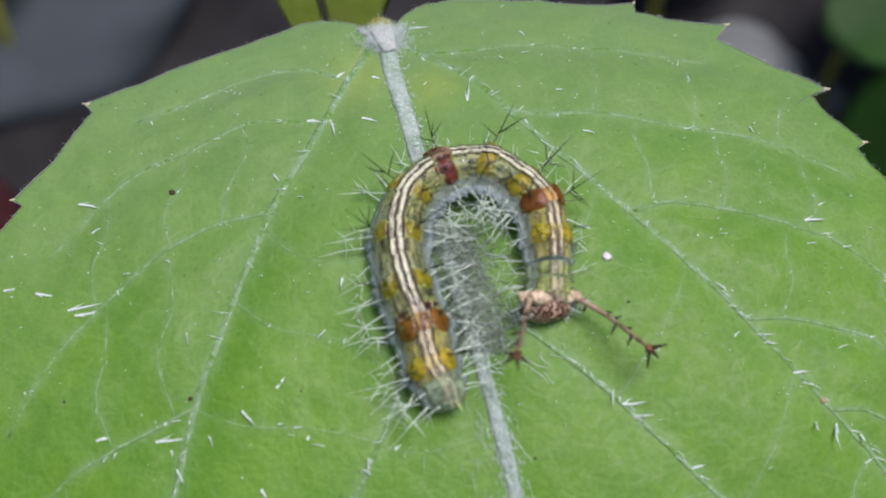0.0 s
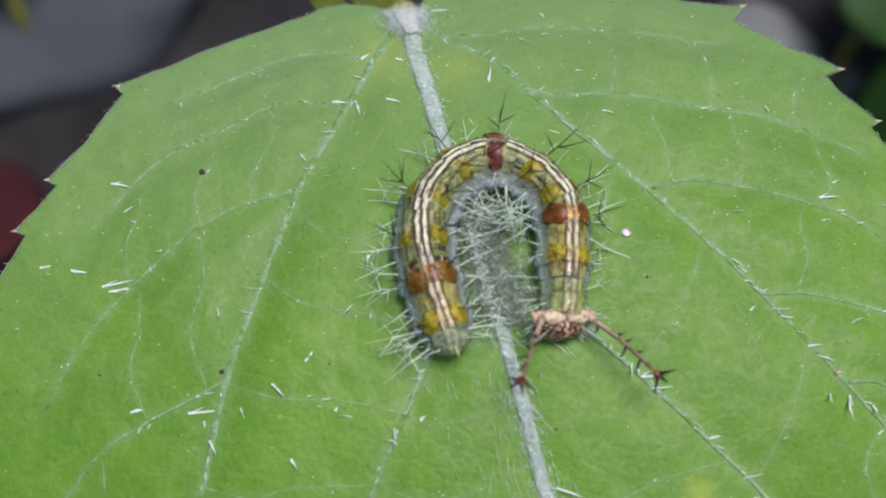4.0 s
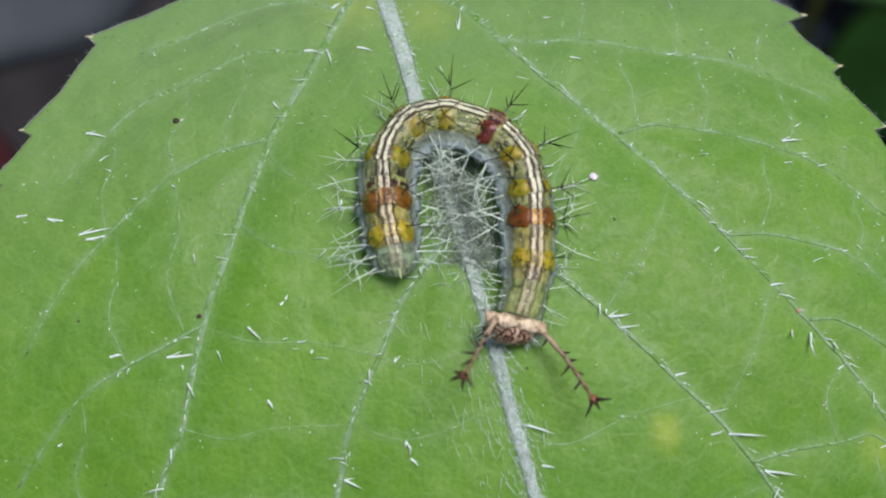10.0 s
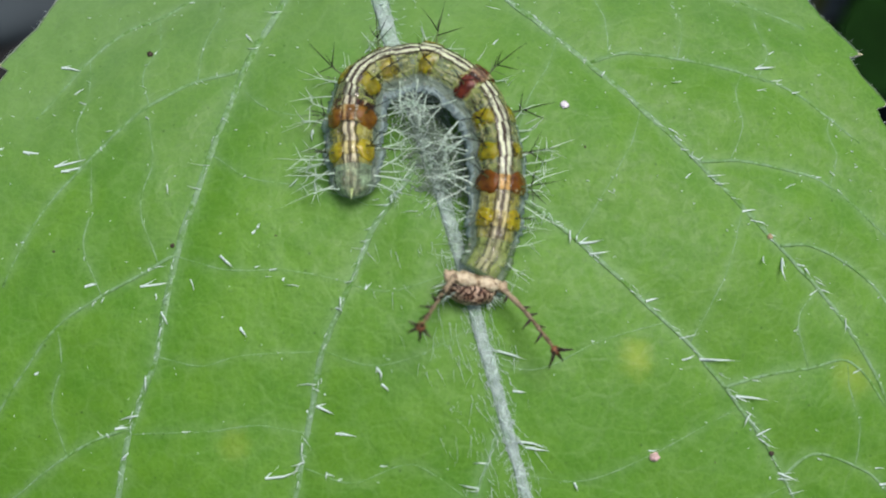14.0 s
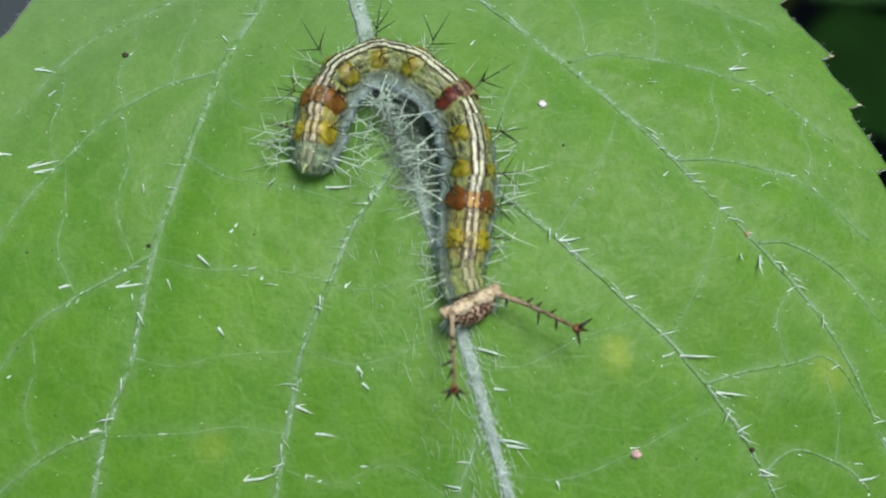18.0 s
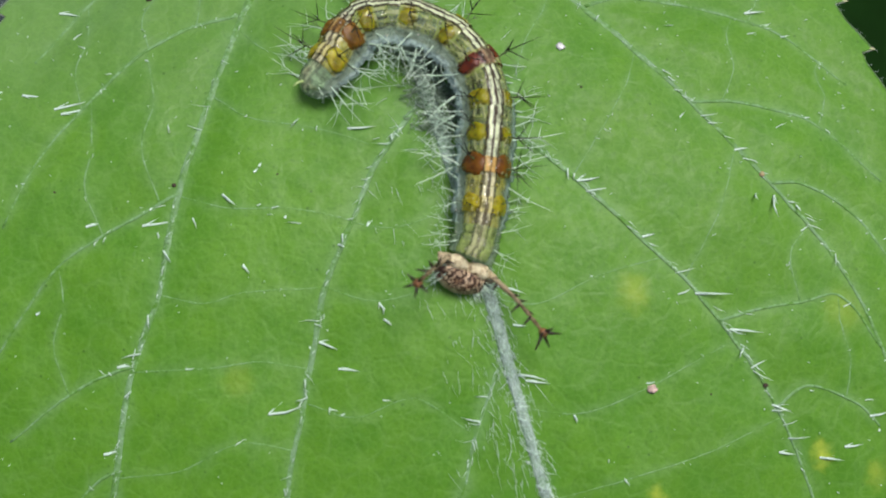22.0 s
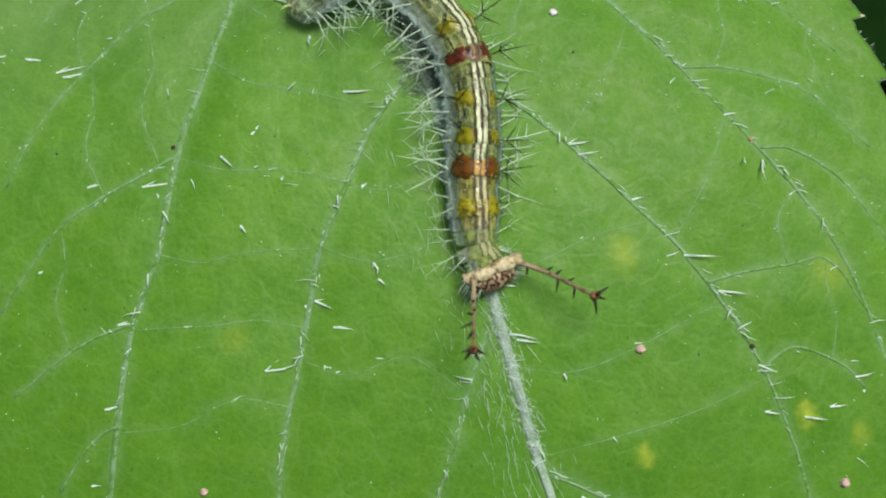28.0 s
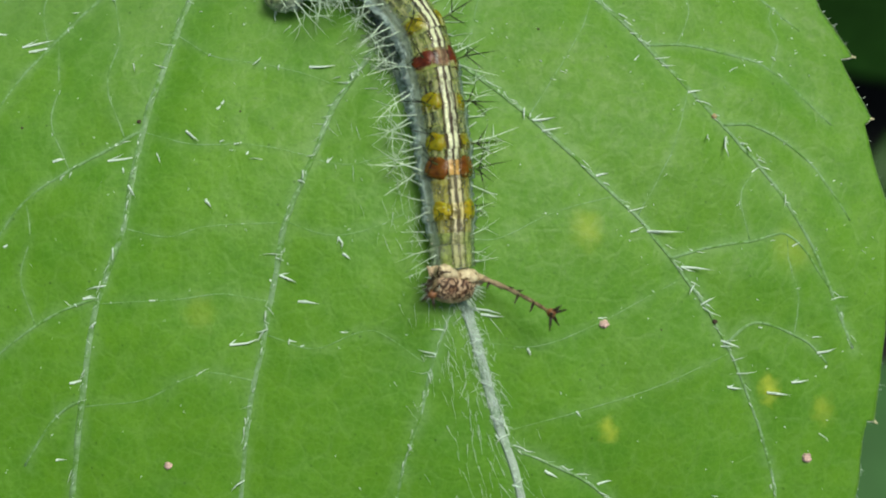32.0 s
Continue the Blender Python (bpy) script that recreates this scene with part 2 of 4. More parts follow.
    m.bump(m.math("ADD", m.math("ADD", m.noise(6.0, 5), grain), dots), 1.0, 0.00016)
    cover = m.math("MAXIMUM", m.math("MAXIMUM", back, lines), m.math("MAXIMUM", dots, m.math("MAXIMUM", body, m.math("MULTIPLY", dark, 0.85))))
    return m.done(c, Coat_Weight=0.3, Coat_Roughness=0.06, Alpha=cover)


FLANK = (0.72, 0.98, 0.92)
OLIVE = body_material("olive_skin", (0.27, 0.255, 0.010), FLANK, busy=0.7, solid_side=0.92, spread=0.24)
CLEAR = body_material("clear_skin", CLEAR_SIDE, FLANK, busy=1.0, solid_side=0.55, ends=False)
ORANGE = body_material("orange_skin", (0.23, 0.085, 0.005), FLANK, (0.86, 0.56, 0.16), 0.85, 0.6, 0.97, spread=0.36)
RED = body_material("red_skin", (0.14, 0.026, 0.008), FLANK, (0.60, 0.42, 0.24), 0.6, 0.7, 0.97, spread=0.28)
MAROON = body_material("maroon_skin", (0.09, 0.018, 0.008), FLANK, (0.86, 0.86, 0.56), 0.95, 0.9, 0.97, spread=0.06)
BROWN = body_material("amber_skin", (0.23, 0.108, 0.007), FLANK, (0.55, 0.30, 0.07), 0.5, 0.6, 0.97, spread=0.34)
YELLOW = body_material("yellow_skin", (0.50, 0.45, 0.02), FLANK, (0.90, 0.84, 0.36), 0.85, 0.4, 0.92, spread=0.50)
PALE = body_material("pale_skin", (0.54, 0.72, 0.18), (0.46, 0.68, 0.34), (0.90, 0.88, 0.50), 0.6, 0.3, 0.62, False)
CREAM = body_material("cream_skin", (0.62, 0.62, 0.12), FLANK, (0.92, 0.90, 0.54), 0.9, 0.55, 0.65, False)
TAIL = body_material("tail_skin", (0.50, 0.76, 0.42), (0.66, 0.90, 0.76), (0.80, 0.82, 0.46), 0.4, 0.3, 0.75, False)


def knob_material(name, colour):
    """Shiny amber-like swelling, darker in blotches."""
    m = Nodes(name, 0.22, 0.4)
    c = m.ramp(m.noise(2.6, 4), (0.30, tuple(v * 0.35 for v in colour)), (0.46, tuple(v * 0.9 for v in colour)), (0.70, tuple(min(1.0, v * 1.4) for v in colour)))
    m.bump(m.noise(5.0, 4), 0.7, 0.00012)
    return m.done(c, Coat_Weight=0.2, Coat_Roughness=0.05, Subsurface_Weight=0.3, Subsurface_Scale=0.0003)


KNOBS = {"olive": knob_material("olive_knob", (0.27, 0.26, 0.006)), "orange": knob_material("orange_knob", (0.16, 0.060, 0.004)), "amber": knob_material("amber_knob", (0.20, 0.094, 0.006)),
         "red": knob_material("red_knob", (0.13, 0.024, 0.007)), "yellow": knob_material("yellow_knob", (0.38, 0.335, 0.010))}
STALK = simple("spine_stalk", (0.10, 0.16, 0.045), 0.35, 0.2, 4)
BRISTLE = simple("dark_bristle", (0.010, 0.013, 0.008), 0.6, 0.3, 5, 0.2)
WHITE_BRISTLE = simple("white_bristle", (0.62, 0.82, 0.64), 0.3, 0.15, 5)
GREY_BRISTLE = simple("grey_bristle", (0.12, 0.17, 0.09), 0.4, 0.3, 5)
SPIKE = simple("horn_spike", (0.026, 0.016, 0.010), 0.35, 0.3, 5)


def horn_material():
    """Cream at the root, mottled brown further out, reddish towards the tip."""
    m = Nodes("horn", 0.5, 0.4)
    length = m.tree.nodes.new("ShaderNodeVectorMath")
    length.operation = "LENGTH"
    m.link(m.mm, length.inputs[0])
    out = m.math("ADD", length.outputs["Value"], m.math("MULTIPLY", m.math("SUBTRACT", m.noise(2.0, 3), 0.5), 1.2))
    c = m.ramp(m.math("DIVIDE", out, 4.4), (0.24, (0.62, 0.52, 0.32)), (0.44, (0.34, 0.27, 0.16)), (0.66, (0.25, 0.21, 0.12)), (0.95, (0.25, 0.17, 0.08)))
    c = m.mix(m.between(m.noise(3.6, 4), 0.50, 0.62, 0.0, 0.65), c, (0.075, 0.038, 0.020))
    c = m.mix(m.between(m.noise(5.5, 3), 0.60, 0.72, 0.0, 0.5), c, (0.62, 0.52, 0.36))
    m.bump(m.noise(6.0, 5), 0.8, 0.00012)
    return m.done(c)


HORN = horn_material()


def crown_material():
    m = Nodes("crown", 0.5, 0.4)
    c = m.ramp(m.noise(4.2, 5), (0.38, (0.13, 0.080, 0.042)), (0.46, (0.56, 0.46, 0.26)), (0.60, (0.86, 0.79, 0.52)))
    m.bump(m.noise(7.0, 5), 0.8, 0.00012)
    return m.done(c)


CROWN = crown_material()

HORN_TIP = simple("horn_tip", (0.24, 0.11, 0.045), 0.45, 0.5, 5)


def head_material():
    """Dark brown marbling under the crown, tan lower down, maroon cheeks."""
    m = Nodes("head_capsule", 0.45, 0.5)
    x, y, z = m.axes()[0:3]
    c = m.ramp(m.noise(3.0, 5), (0.36, (0.26, 0.15, 0.08)), (0.56, (0.62, 0.48, 0.31)))
    wavy = m.math("ADD", z, m.math("MULTIPLY", m.math("SUBTRACT", m.noise(2.0, 3), 0.5), 0.5))
    band = m.between(wavy, -1.05, -0.75)
    c = m.mix(m.math("MULTIPLY", band, m.between(m.noise(7.5, 4, 0.5), 0.57, 0.46)), c, (0.050, 0.022, 0.011))
    cheek = m.between(m.math("ADD", m.math("ABSOLUTE", y), m.math("MULTIPLY", m.noise(2.0), 0.3)), 0.98, 1.16, 0.0, 0.85)
    c = m.mix(cheek, c, m.ramp(m.noise(3.2, 3), (0.42, (0.030, 0.012, 0.012)), (0.60, (0.22, 0.10, 0.075))))
    m.bump(m.noise(6.0, 5), 0.8, 0.00012)
    return m.done(c)


HEAD = head_material()
SOIL = simple("soil", (0.026, 0.028, 0.026), 0.95, 0.5, 0.03, 0.2)
SLATE = simple("slate", (0.036, 0.055, 0.058), 0.8, 0.3, 0.02)
FALLEN = simple("fallen_leaf", (0.10, 0.024, 0.022), 0.7, 0.4, 0.03)
WEED = simple("weed_leaf", (0.045, 0.16, 0.025), 0.55, 0.35, 0.03)
# the weed's green again, with ground shade put into the colour
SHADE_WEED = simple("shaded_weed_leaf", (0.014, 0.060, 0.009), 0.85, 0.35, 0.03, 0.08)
YOUNG = simple("young_leaf", (0.17, 0.27, 0.02), 0.5, 0.2, 0.4)
MOSSY = simple("mossy_stone", (0.045, 0.15, 0.040), 0.85, 0.35, 0.03)
PALE_STONE = simple("pale_stone", (0.17, 0.21, 0.19), 0.8, 0.3, 0.03)


# ---- building ----
def part(name, bm, material, parent=None, label="", smooth=True, scale=MM):
    """Links a bmesh, drawn in millimetres, as one mesh object under a thing or a part."""
    mesh = bpy.data.meshes.new(name)
    bm.to_mesh(mesh)
    bm.free()
    return placed(name, mesh, material, parent, label, smooth, scale)


def placed(name, mesh, material, parent=None, label="", smooth=True, scale=MM):
    if scale != 1:
        mesh.transform(Matrix.Scale(scale, 4))
    if smooth:
        mesh.polygons.foreach_set("use_smooth", [True] * len(mesh.polygons))
    mesh.materials.append(material)
    ob = new(name, mesh)
    ob.parent = parent
    if label:
        ob["label"] = label
    return ob


def solid(name, verts, faces, material, parent=None, label="", smooth=True):
    mesh = bpy.data.meshes.new(name)
    mesh.from_pydata([tuple(v) for v in verts], [], faces)
    mesh.update()
    return placed(name, mesh, material, parent, label, smooth)


def tube(path, radii, sides=8, flat=1.0, verts=None, faces=None):
    """Verts and faces of a capped tube along a path; flat squashes it upright."""
    verts, faces = ([], []) if verts is None else (verts, faces)
    path = [Vector(p) for p in path]
    first = len(verts)
    side = None
    for i, p in enumerate(path):
        ahead = (path[min(i + 1, len(path) - 1)] - path[max(i - 1, 0)]).normalized()
        up = Vector((0, 0, 1)) if abs(ahead.z) < 0.95 else Vector((0, 1, 0))
        side = ahead.cross(up).normalized()
        up = side.cross(ahead)
        for k in range(sides):
            a = 2 * math.pi * k / sides
            verts.append(p + radii[i] * (math.cos(a) * side + flat * math.sin(a) * up))
    for i in range(len(path) - 1):
        for k in range(sides):
            a, b = first + i * sides + k, first + i * sides + (k + 1) % sides
            faces.append((a, b, b + sides, a + sides))
    faces.append(tuple(first + k for k in reversed(range(sides))))
    faces.append(tuple(first + (len(path) - 1) * sides + k for k in range(sides)))
    return verts, faces


def spline(points, steps=8):
    """A smooth curve through the points (2D or 3D)."""
    p = [Vector(v) for v in points]
    p = [2 * p[0] - p[1], *p, 2 * p[-1] - p[-2]]
    out = []
    for a, b, c, d in zip(p, p[1:], p[2:], p[3:]):
        for k in range(steps):
            t = k / steps
            out.append(0.5 * (2 * b + (c - a) * t + (2 * a - 5 * b + 4 * c - d) * t * t + (3 * b - a - 3 * c + d) * t ** 3))
    out.append(p[-2])
    return out


def bend(x, y):
    """Height of the arched blade, in millimetres."""
    return -0.00513 * x * x + 0.00109 * x * y - 0.01656 * y * y


# ---- the leaf ----
leaf = tagged(new("leaf"), "green hairy heart-shaped leaf with toothed edge and pale veins", "leaf")

EDGE = ((-3.9, 4.7), (-5.2, 5.4), (-7.2, 5.7), (-8.7, 5.1), (-11.7, 3.6), (-14.6, 2.2), (-16.7, 0.7), (-17.9, -1.9), (-19.3, -5.2), (-20.7, -8.3),
        (-21.6, -12.0), (-21.2, -17.0), (-20.4, -21.8), (-17.8, -27.5), (-11.6, -35.0), (-1.5, -41.5), (8.5, -47.0), (13.5, -39.5),
        (19.0, -31.5), (20.7, -26.0), (21.0, -23.8), (22.0, -19.0), (21.7, -14.2), (20.6, -10.1), (19.7, -7.5), (18.7, -4.9), (18.0, -3.0),
        (17.2, -1.6), (15.9, 0.3), (14.9, 2.3), (13.1, 4.0), (10.9, 5.5), (8.8, 6.7), (6.4, 7.1), (4.0, 7.4), (1.8, 7.6), (-0.9, 7.4), (-2.6, 6.8), (-3.5, 5.4), (-3.9, 4.7))
# where the teeth stand, and how far they jut out
TEETH = ((-17.3, 1.1, 1.1), (-18.8, -4.4, 0.5), (-20.1, -6.5, 0.9), (-21.0, -9.9, 0.9), (-21.5, -13.5, 0.9), (-21.1, -18.0, 0.8), (-20.1, -22.4, 0.9),
         (-16.7, -29.3, 1.0), (-9.5, -36.8, 1.0), (16.0, -35.0, 1.0), (19.4, -28.5, 0.9), (21.5, -23.2, 1.0), (22.1, -16.2, 0.9), (21.5, -11.6, 1.0),
         (20.5, -8.9, 0.9), (19.5, -6.2, 0.9), (18.9, -3.7, 0.9), (16.7, -1.0, 0.7), (16.1, 2.3, 1.4), (12.1, 6.4, 1.4), (7.8, 7.8, 0.9))
CENTRE = Vector((0.4, -11.0))


def outline():
    line = [v.to_2d() for v in spline([(*p, 0) for p in EDGE], 26)][:-1]
    dense, tips = [], []
    total = len(line)
    near = [min(range(total), key=lambda i: (line[i] - Vector(t[:2])).length) for t in TEETH]
    push = [Vector((0, 0))] * total
    for (x, y, jut), at in zip(TEETH, near):
        along = (line[(at + 1) % total] - line[at - 1]).normalized()
        fore = along if x < 0 else -along  # towards the tip of the leaf
        step = 1 if x < 0 else -1
        out = (Vector((x, y)) - line[at])
        if out.length < 0.3 or out.dot(line[at] - CENTRE) < 0:
            out = (line[at] - CENTRE).normalized() * 0.6
        for k in range(50):
            i = (at - step * k) % total
            reach = (line[i] - line[at]).length
            if reach > 2.4:
                break
            push[i] = push[i] + out * max(0.0, 1 - reach / 2.4) ** 1.15
        tips.append((line[at] + out, out.normalized(), fore, jut))
    for i, p in enumerate(line):
        wave = 0.10 * noise.noise(Vector((i * 0.07, 3.1, 0))) + 0.04 * noise.noise(Vector((i * 0.5, 9.1, 0)))
        dense.append(p + push[i] + (p - CENTRE).normalized() * wave)
    return dense, line, tips


OUT, PLAIN, TIPS = outline()

# main veins as (points, thickness at start, thickness at end)
MAIN = [((-3.9, 4.7), (-3.4, 1.9), (-2.6, -1.0), (-1.7, -4.6), (-0.6, -8.1), (0.9, -12.6), (2.0, -16.3), (3.2, -20.0), (4.5, -23.8), (5.7, -27.0), (7.3, -36.0), (8.4, -46.0))]
LEFT = ((-4.4, 4.0), (-5.5, 1.2), (-6.6, -1.8), (-8.2, -5.5), (-9.5, -9.6), (-10.6, -13.2), (-11.4, -17.0), (-12.6, -20.0), (-13.3, -23.9), (-13.8, -27.0), (-13.6, -30.4))
LEFT_LOW = ((-0.2, -9.3), (-1.5, -11.2), (-2.5, -12.6), (-3.4, -14.7), (-4.4, -16.9), (-4.9, -19.0), (-5.5, -21.5), (-6.3, -25.0), (-6.6, -30.0), (-5.8, -36.5))
RIGHT = ((-3.6, 4.2), (-1.8, 3.0), (0.0, 1.7), (1.7, -0.2), (3.6, -2.3), (5.2, -3.8), (8.1, -6.4), (11.1, -9.3), (14.6, -12.7), (16.3, -14.2), (18.5, -17.0), (20.4, -20.6))
RIGHT_LOW = ((-0.4, -8.4), (1.5, -9.7), (4.0, -11.3), (6.2, -12.9), (8.4, -14.7), (11.1, -16.9), (13.1, -19.0), (14.0, -20.1), (15.2, -22.0), (16.8, -25.4), (17.4, -29.5))
SIDE = [(LEFT, 0.24, 0.11), (LEFT_LOW, 0.20, 0.10), (RIGHT, 0.26, 0.07), (RIGHT_LOW, 0.21, 0.06),
        (((4.9, -24.7), (6.7, -25.3), (8.8, -26.1), (11.5, -28.3), (13.8, -32.5)), 0.12, 0.07),
        (((3.0, -19.3), (1.9, -21.6), (1.3, -23.6), (0.3, -26.3), (-0.3, -31.5), (0.8, -37.0)), 0.11, 0.06)]
BRANCH = [((-8.4, -5.4), (-10.4, -5.9), (-12.2, -6.9), (-13.6, -8.0), (-15.2, -9.6), (-16.7, -11.3), (-18.2, -14.0)),
          ((-6.6, -0.9), (-9.5, -0.9), (-12.1, -2.3), (-13.5, -2.8), (-15.1, -4.1), (-17.4, -6.9)),
          ((-5.4, 1.6), (-7.6, 2.4), (-10.2, 1.9), (-12.6, 0.6), (-14.6, -0.2)),
          ((-10.6, -13.2), (-12.1, -13.9), (-13.9, -14.7), (-16.0, -16.0), (-18.3, -18.8)),
          ((-12.5, -19.5), (-13.9, -19.8), (-15.5, -20.5), (-17.7, -21.8)),
          ((-13.1, -23.0), (-14.4, -23.6), (-15.8, -25.2)),
          ((-2.1, 3.3), (0.5, 3.6), (3.3, 4.0), (5.9, 4.0), (8.1, 3.7), (10.7, 3.4)),
          ((1.6, -0.1), (3.1, -0.4), (5.3, -0.3), (7.3, -0.4), (9.7, -0.7), (12.2, -0.9), (13.9, -1.4), (16.5, -2.6)),
          ((6.8, -5.1), (8.4, -4.6), (10.6, -4.7), (12.5, -5.0), (14.1, -5.4), (16.0, -6.1), (18.4, -7.9)),
          ((11.2, -9.4), (13.0, -9.2), (14.7, -9.3), (16.9, -9.9), (19.6, -12.0)),
          ((14.5, -12.6), (16.0, -12.5), (18.2, -13.4), (20.3, -15.8)),
          ((12.0, -17.9), (13.6, -17.4), (15.7, -17.0), (17.5, -16.7), (19.3, -18.4)),
          ((14.5, -20.8), (15.9, -20.0), (18.0, -20.4), (19.2, -21.2))]
# ladder veins between neighbours
LADDER = [((-10.6, -13.3), (-8.5, -14.0), (-6.0, -14.1), (-3.4, -14.5)), ((-11.4, -17.0), (-9.4, -17.5), (-7.8, -17.2), (-4.5, -17.0)),
          ((-12.5, -19.7), (-9.4, -19.8), (-7.1, -19.6), (-4.9, -19.8)), ((-13.2, -23.3), (-10.5, -23.2), (-8.0, -22.4), (-5.7, -22.6)),
          ((-8.4, -6.0), (-7.0, -7.4), (-5.0, -7.9), (-2.8, -7.2)), ((-9.3, -9.2), (-7.6, -10.4), (-5.2, -10.8), (-2.6, -11.6)),
          ((-4.4, -17.0), (-2.4, -17.6), (-0.4, -17.2), (1.6, -16.2)), ((-5.2, -21.0), (-3.2, -21.6), (-0.8, -21.0), (1.4, -22.0)),
          ((-3.3, -14.6), (-1.6, -14.9), (0.2, -14.4), (1.2, -13.8)), ((2.3, -17.4), (4.4, -17.6), (6.8, -16.6), (9.6, -15.7)),
          ((3.6, -21.2), (6.2, -21.4), (9.0, -20.4), (12.6, -18.6)), ((4.7, -24.3), (8.0, -23.6), (11.5, -22.6), (14.6, -21.2)),
          ((6.0, -12.6), (7.4, -10.6), (8.4, -8.8), (8.9, -7.1)), ((10.6, -16.4), (12.0, -14.2), (12.6, -12.6), (13.0, -11.2)),
          ((3.2, -10.6), (3.9, -7.6), (4.9, -5.6), (5.4, -4.0)), ((9.7, -0.7), (9.9, 1.2), (9.5, 2.4), (9.3, 3.6)),
          ((5.3, -0.3), (5.6, 1.6), (5.4, 2.8), (5.6, 4.0)), ((13.4, -1.2), (13.6, 0.4), (14.2, 1.4), (14.4, 1.9)),
          ((10.6, -4.7), (10.9, -3.2), (10.6, -2.0), (10.6, -0.8)), ((7.6, -4.8), (7.5, -3.0), (7.0, -1.6), (7.3, -0.4)),
          ((14.1, -5.4), (14.6, -4.2), (14.2, -2.6), (14.3, -1.6)), ((12.6, -9.2), (13.2, -7.8), (13.0, -6.4), (13.4, -5.2)),
          ((-12.2, -6.9), (-12.6, -5.4), (-12.0, -4.0), (-12.2, -2.4)), ((-15.0, -9.4), (-15.4, -7.6), (-15.0, -6.2), (-15.2, -4.2)),
          ((-13.8, -14.6), (-14.6, -12.8), (-14.4, -11.2), (-14.6, -9.0)), ((-10.2, -5.8), (-10.0, -4.2), (-9.4, -2.6), (-9.7, -1.0)),
          ((-11.4, -13.5), (-12.2, -11.4), (-11.8, -9.4), (-12.3, -7.0)), ((-15.2, -20.3), (-15.8, -18.6), (-15.4, -17.2), (-15.6, -15.9)),
          ((-10.3, 1.8), (-10.6, 0.8), (-10.2, 0.0), (-10.4, -1.2)), ((16.9, -9.9), (17.3, -8.6), (17.0, -7.6), (17.2, -6.9)),
          ((15.6, -17.0), (15.2, -15.4), (15.8, -14.4), (16.2, -14.0)), ((17.6, -20.4), (17.8, -19.0), (17.4, -17.8), (17.3, -16.8))]


def vein_lines():
    lines = [(spline([(*p, 0) for p in MAIN[0]], 10), 0.44, 0.12)]
    lines += [(spline([(*p, 0) for p in pts], 8), a, b) for pts, a, b in SIDE]
    fine = [(spline([(*p, 0) for p in pts], 7), 0.10, 0.05) for pts in BRANCH] + [(spline([(*p, 0) for p in pts], 7), 0.035, 0.025) for pts in LADDER]
    return lines, fine


BOLD, FINE = vein_lines()


def trough():
    """The blade puckers up between veins: points along all veins, for the distance to the nearest."""
    pts = [(p.x, p.y, w) for line, a, b in BOLD + FINE[:13] for p in line for w in (a,)]
    return np.array(pts)


VP = trough()


def lift(xy):
    """Puckered height over the arch for an array of places."""
    out = np.empty(len(xy))
    for i in range(0, len(xy), 4000):
        d = np.sqrt(((xy[i:i + 4000, None] - VP[None, :, :2]) ** 2).sum(-1)).min(1)
        out[i:i + 4000] = 0.20 * (1 - np.exp(-(d / 1.2) ** 2))
    soft = np.array([0.17 * noise.noise(Vector((x * 0.28, y * 0.28, 4.0))) + 0.05 * noise.noise(Vector((x * 1.0, y * 1.0, 1.0))) for x, y in xy])
    return out + soft - 0.10


def vein_halo(xy):
    """How close each place lies to a vein: 1 on it, 0 well away."""
    out = np.zeros(len(xy))
    sets = [(np.array([(p.x, p.y) for line, a, b in BOLD for p in line]), 0.34, 0.8),
            (np.array([(p.x, p.y) for line, a, b in FINE[:13] for k in range(len(line) - 1) for p in (line[k], line[k].lerp(line[k + 1], 0.5))]), 0.24, 0.75),
            (np.array([(p.x, p.y) for line, a, b in FINE[13:] for k in range(len(line) - 1) for p in (line[k], line[k].lerp(line[k + 1], 0.5))]), 0.20, 0.5)]
    for pts, wide, most in sets:
        for i in range(0, len(xy), 3000):
            d = np.sqrt(((xy[i:i + 3000, None] - pts[None]) ** 2).sum(-1)).min(1)
            out[i:i + 3000] = np.maximum(out[i:i + 3000], most * np.exp(-(d / wide) ** 2))
    return out


def on_leaf(x, y, up=0.0):
    return Vector((x, y, bend(x, y) + up + float(lift(np.array([[x, y]]))[0])))


def build_blade():
    rings = [(j / 120) ** 0.85 for j in range(1, 121)]
    n = len(OUT)
    # the teeth belong to the outermost rings alone
    xy = [tuple(CENTRE)] + [tuple(CENTRE + r * (s - CENTRE) + (p - s) * max(0.0, (r - 0.9) / 0.1) ** 1.5) for r in rings for p, s in zip(OUT, PLAIN)]
    xy = np.array(xy)
    z = np.array([bend(x, y) for x, y in xy]) + lift(xy)
    # the rim waves a little
    top = [(x, y, h) for (x, y), h in zip(xy, z)]
    faces = [(0, 1 + k, 1 + (k + 1) % n) for k in range(n)]
    for j in range(len(rings) - 1):
        a0 = 1 + j * n
        faces += [(a0 + k, a0 + n + k, a0 + n + (k + 1) % n, a0 + (k + 1) % n) for k in range(n)]
    # underside and rim
    base = len(top)
    last = 1 + (len(rings) - 1) * n
    under = [(x, y, h - 0.13) for x, y, h in top]
    faces += [tuple(base + v for v in reversed(f)) for f in faces]
    faces += [(last + k, base + last + k, base + last + (k + 1) % n, last + (k + 1) % n) for k in range(n)]
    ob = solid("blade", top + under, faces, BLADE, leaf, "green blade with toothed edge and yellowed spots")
    pale = np.tile(vein_halo(xy), 2)
    ob.data.attributes.new("vein", "FLOAT", "POINT").data.foreach_set("value", pale.astype(np.float32))
    return ob


build_blade()


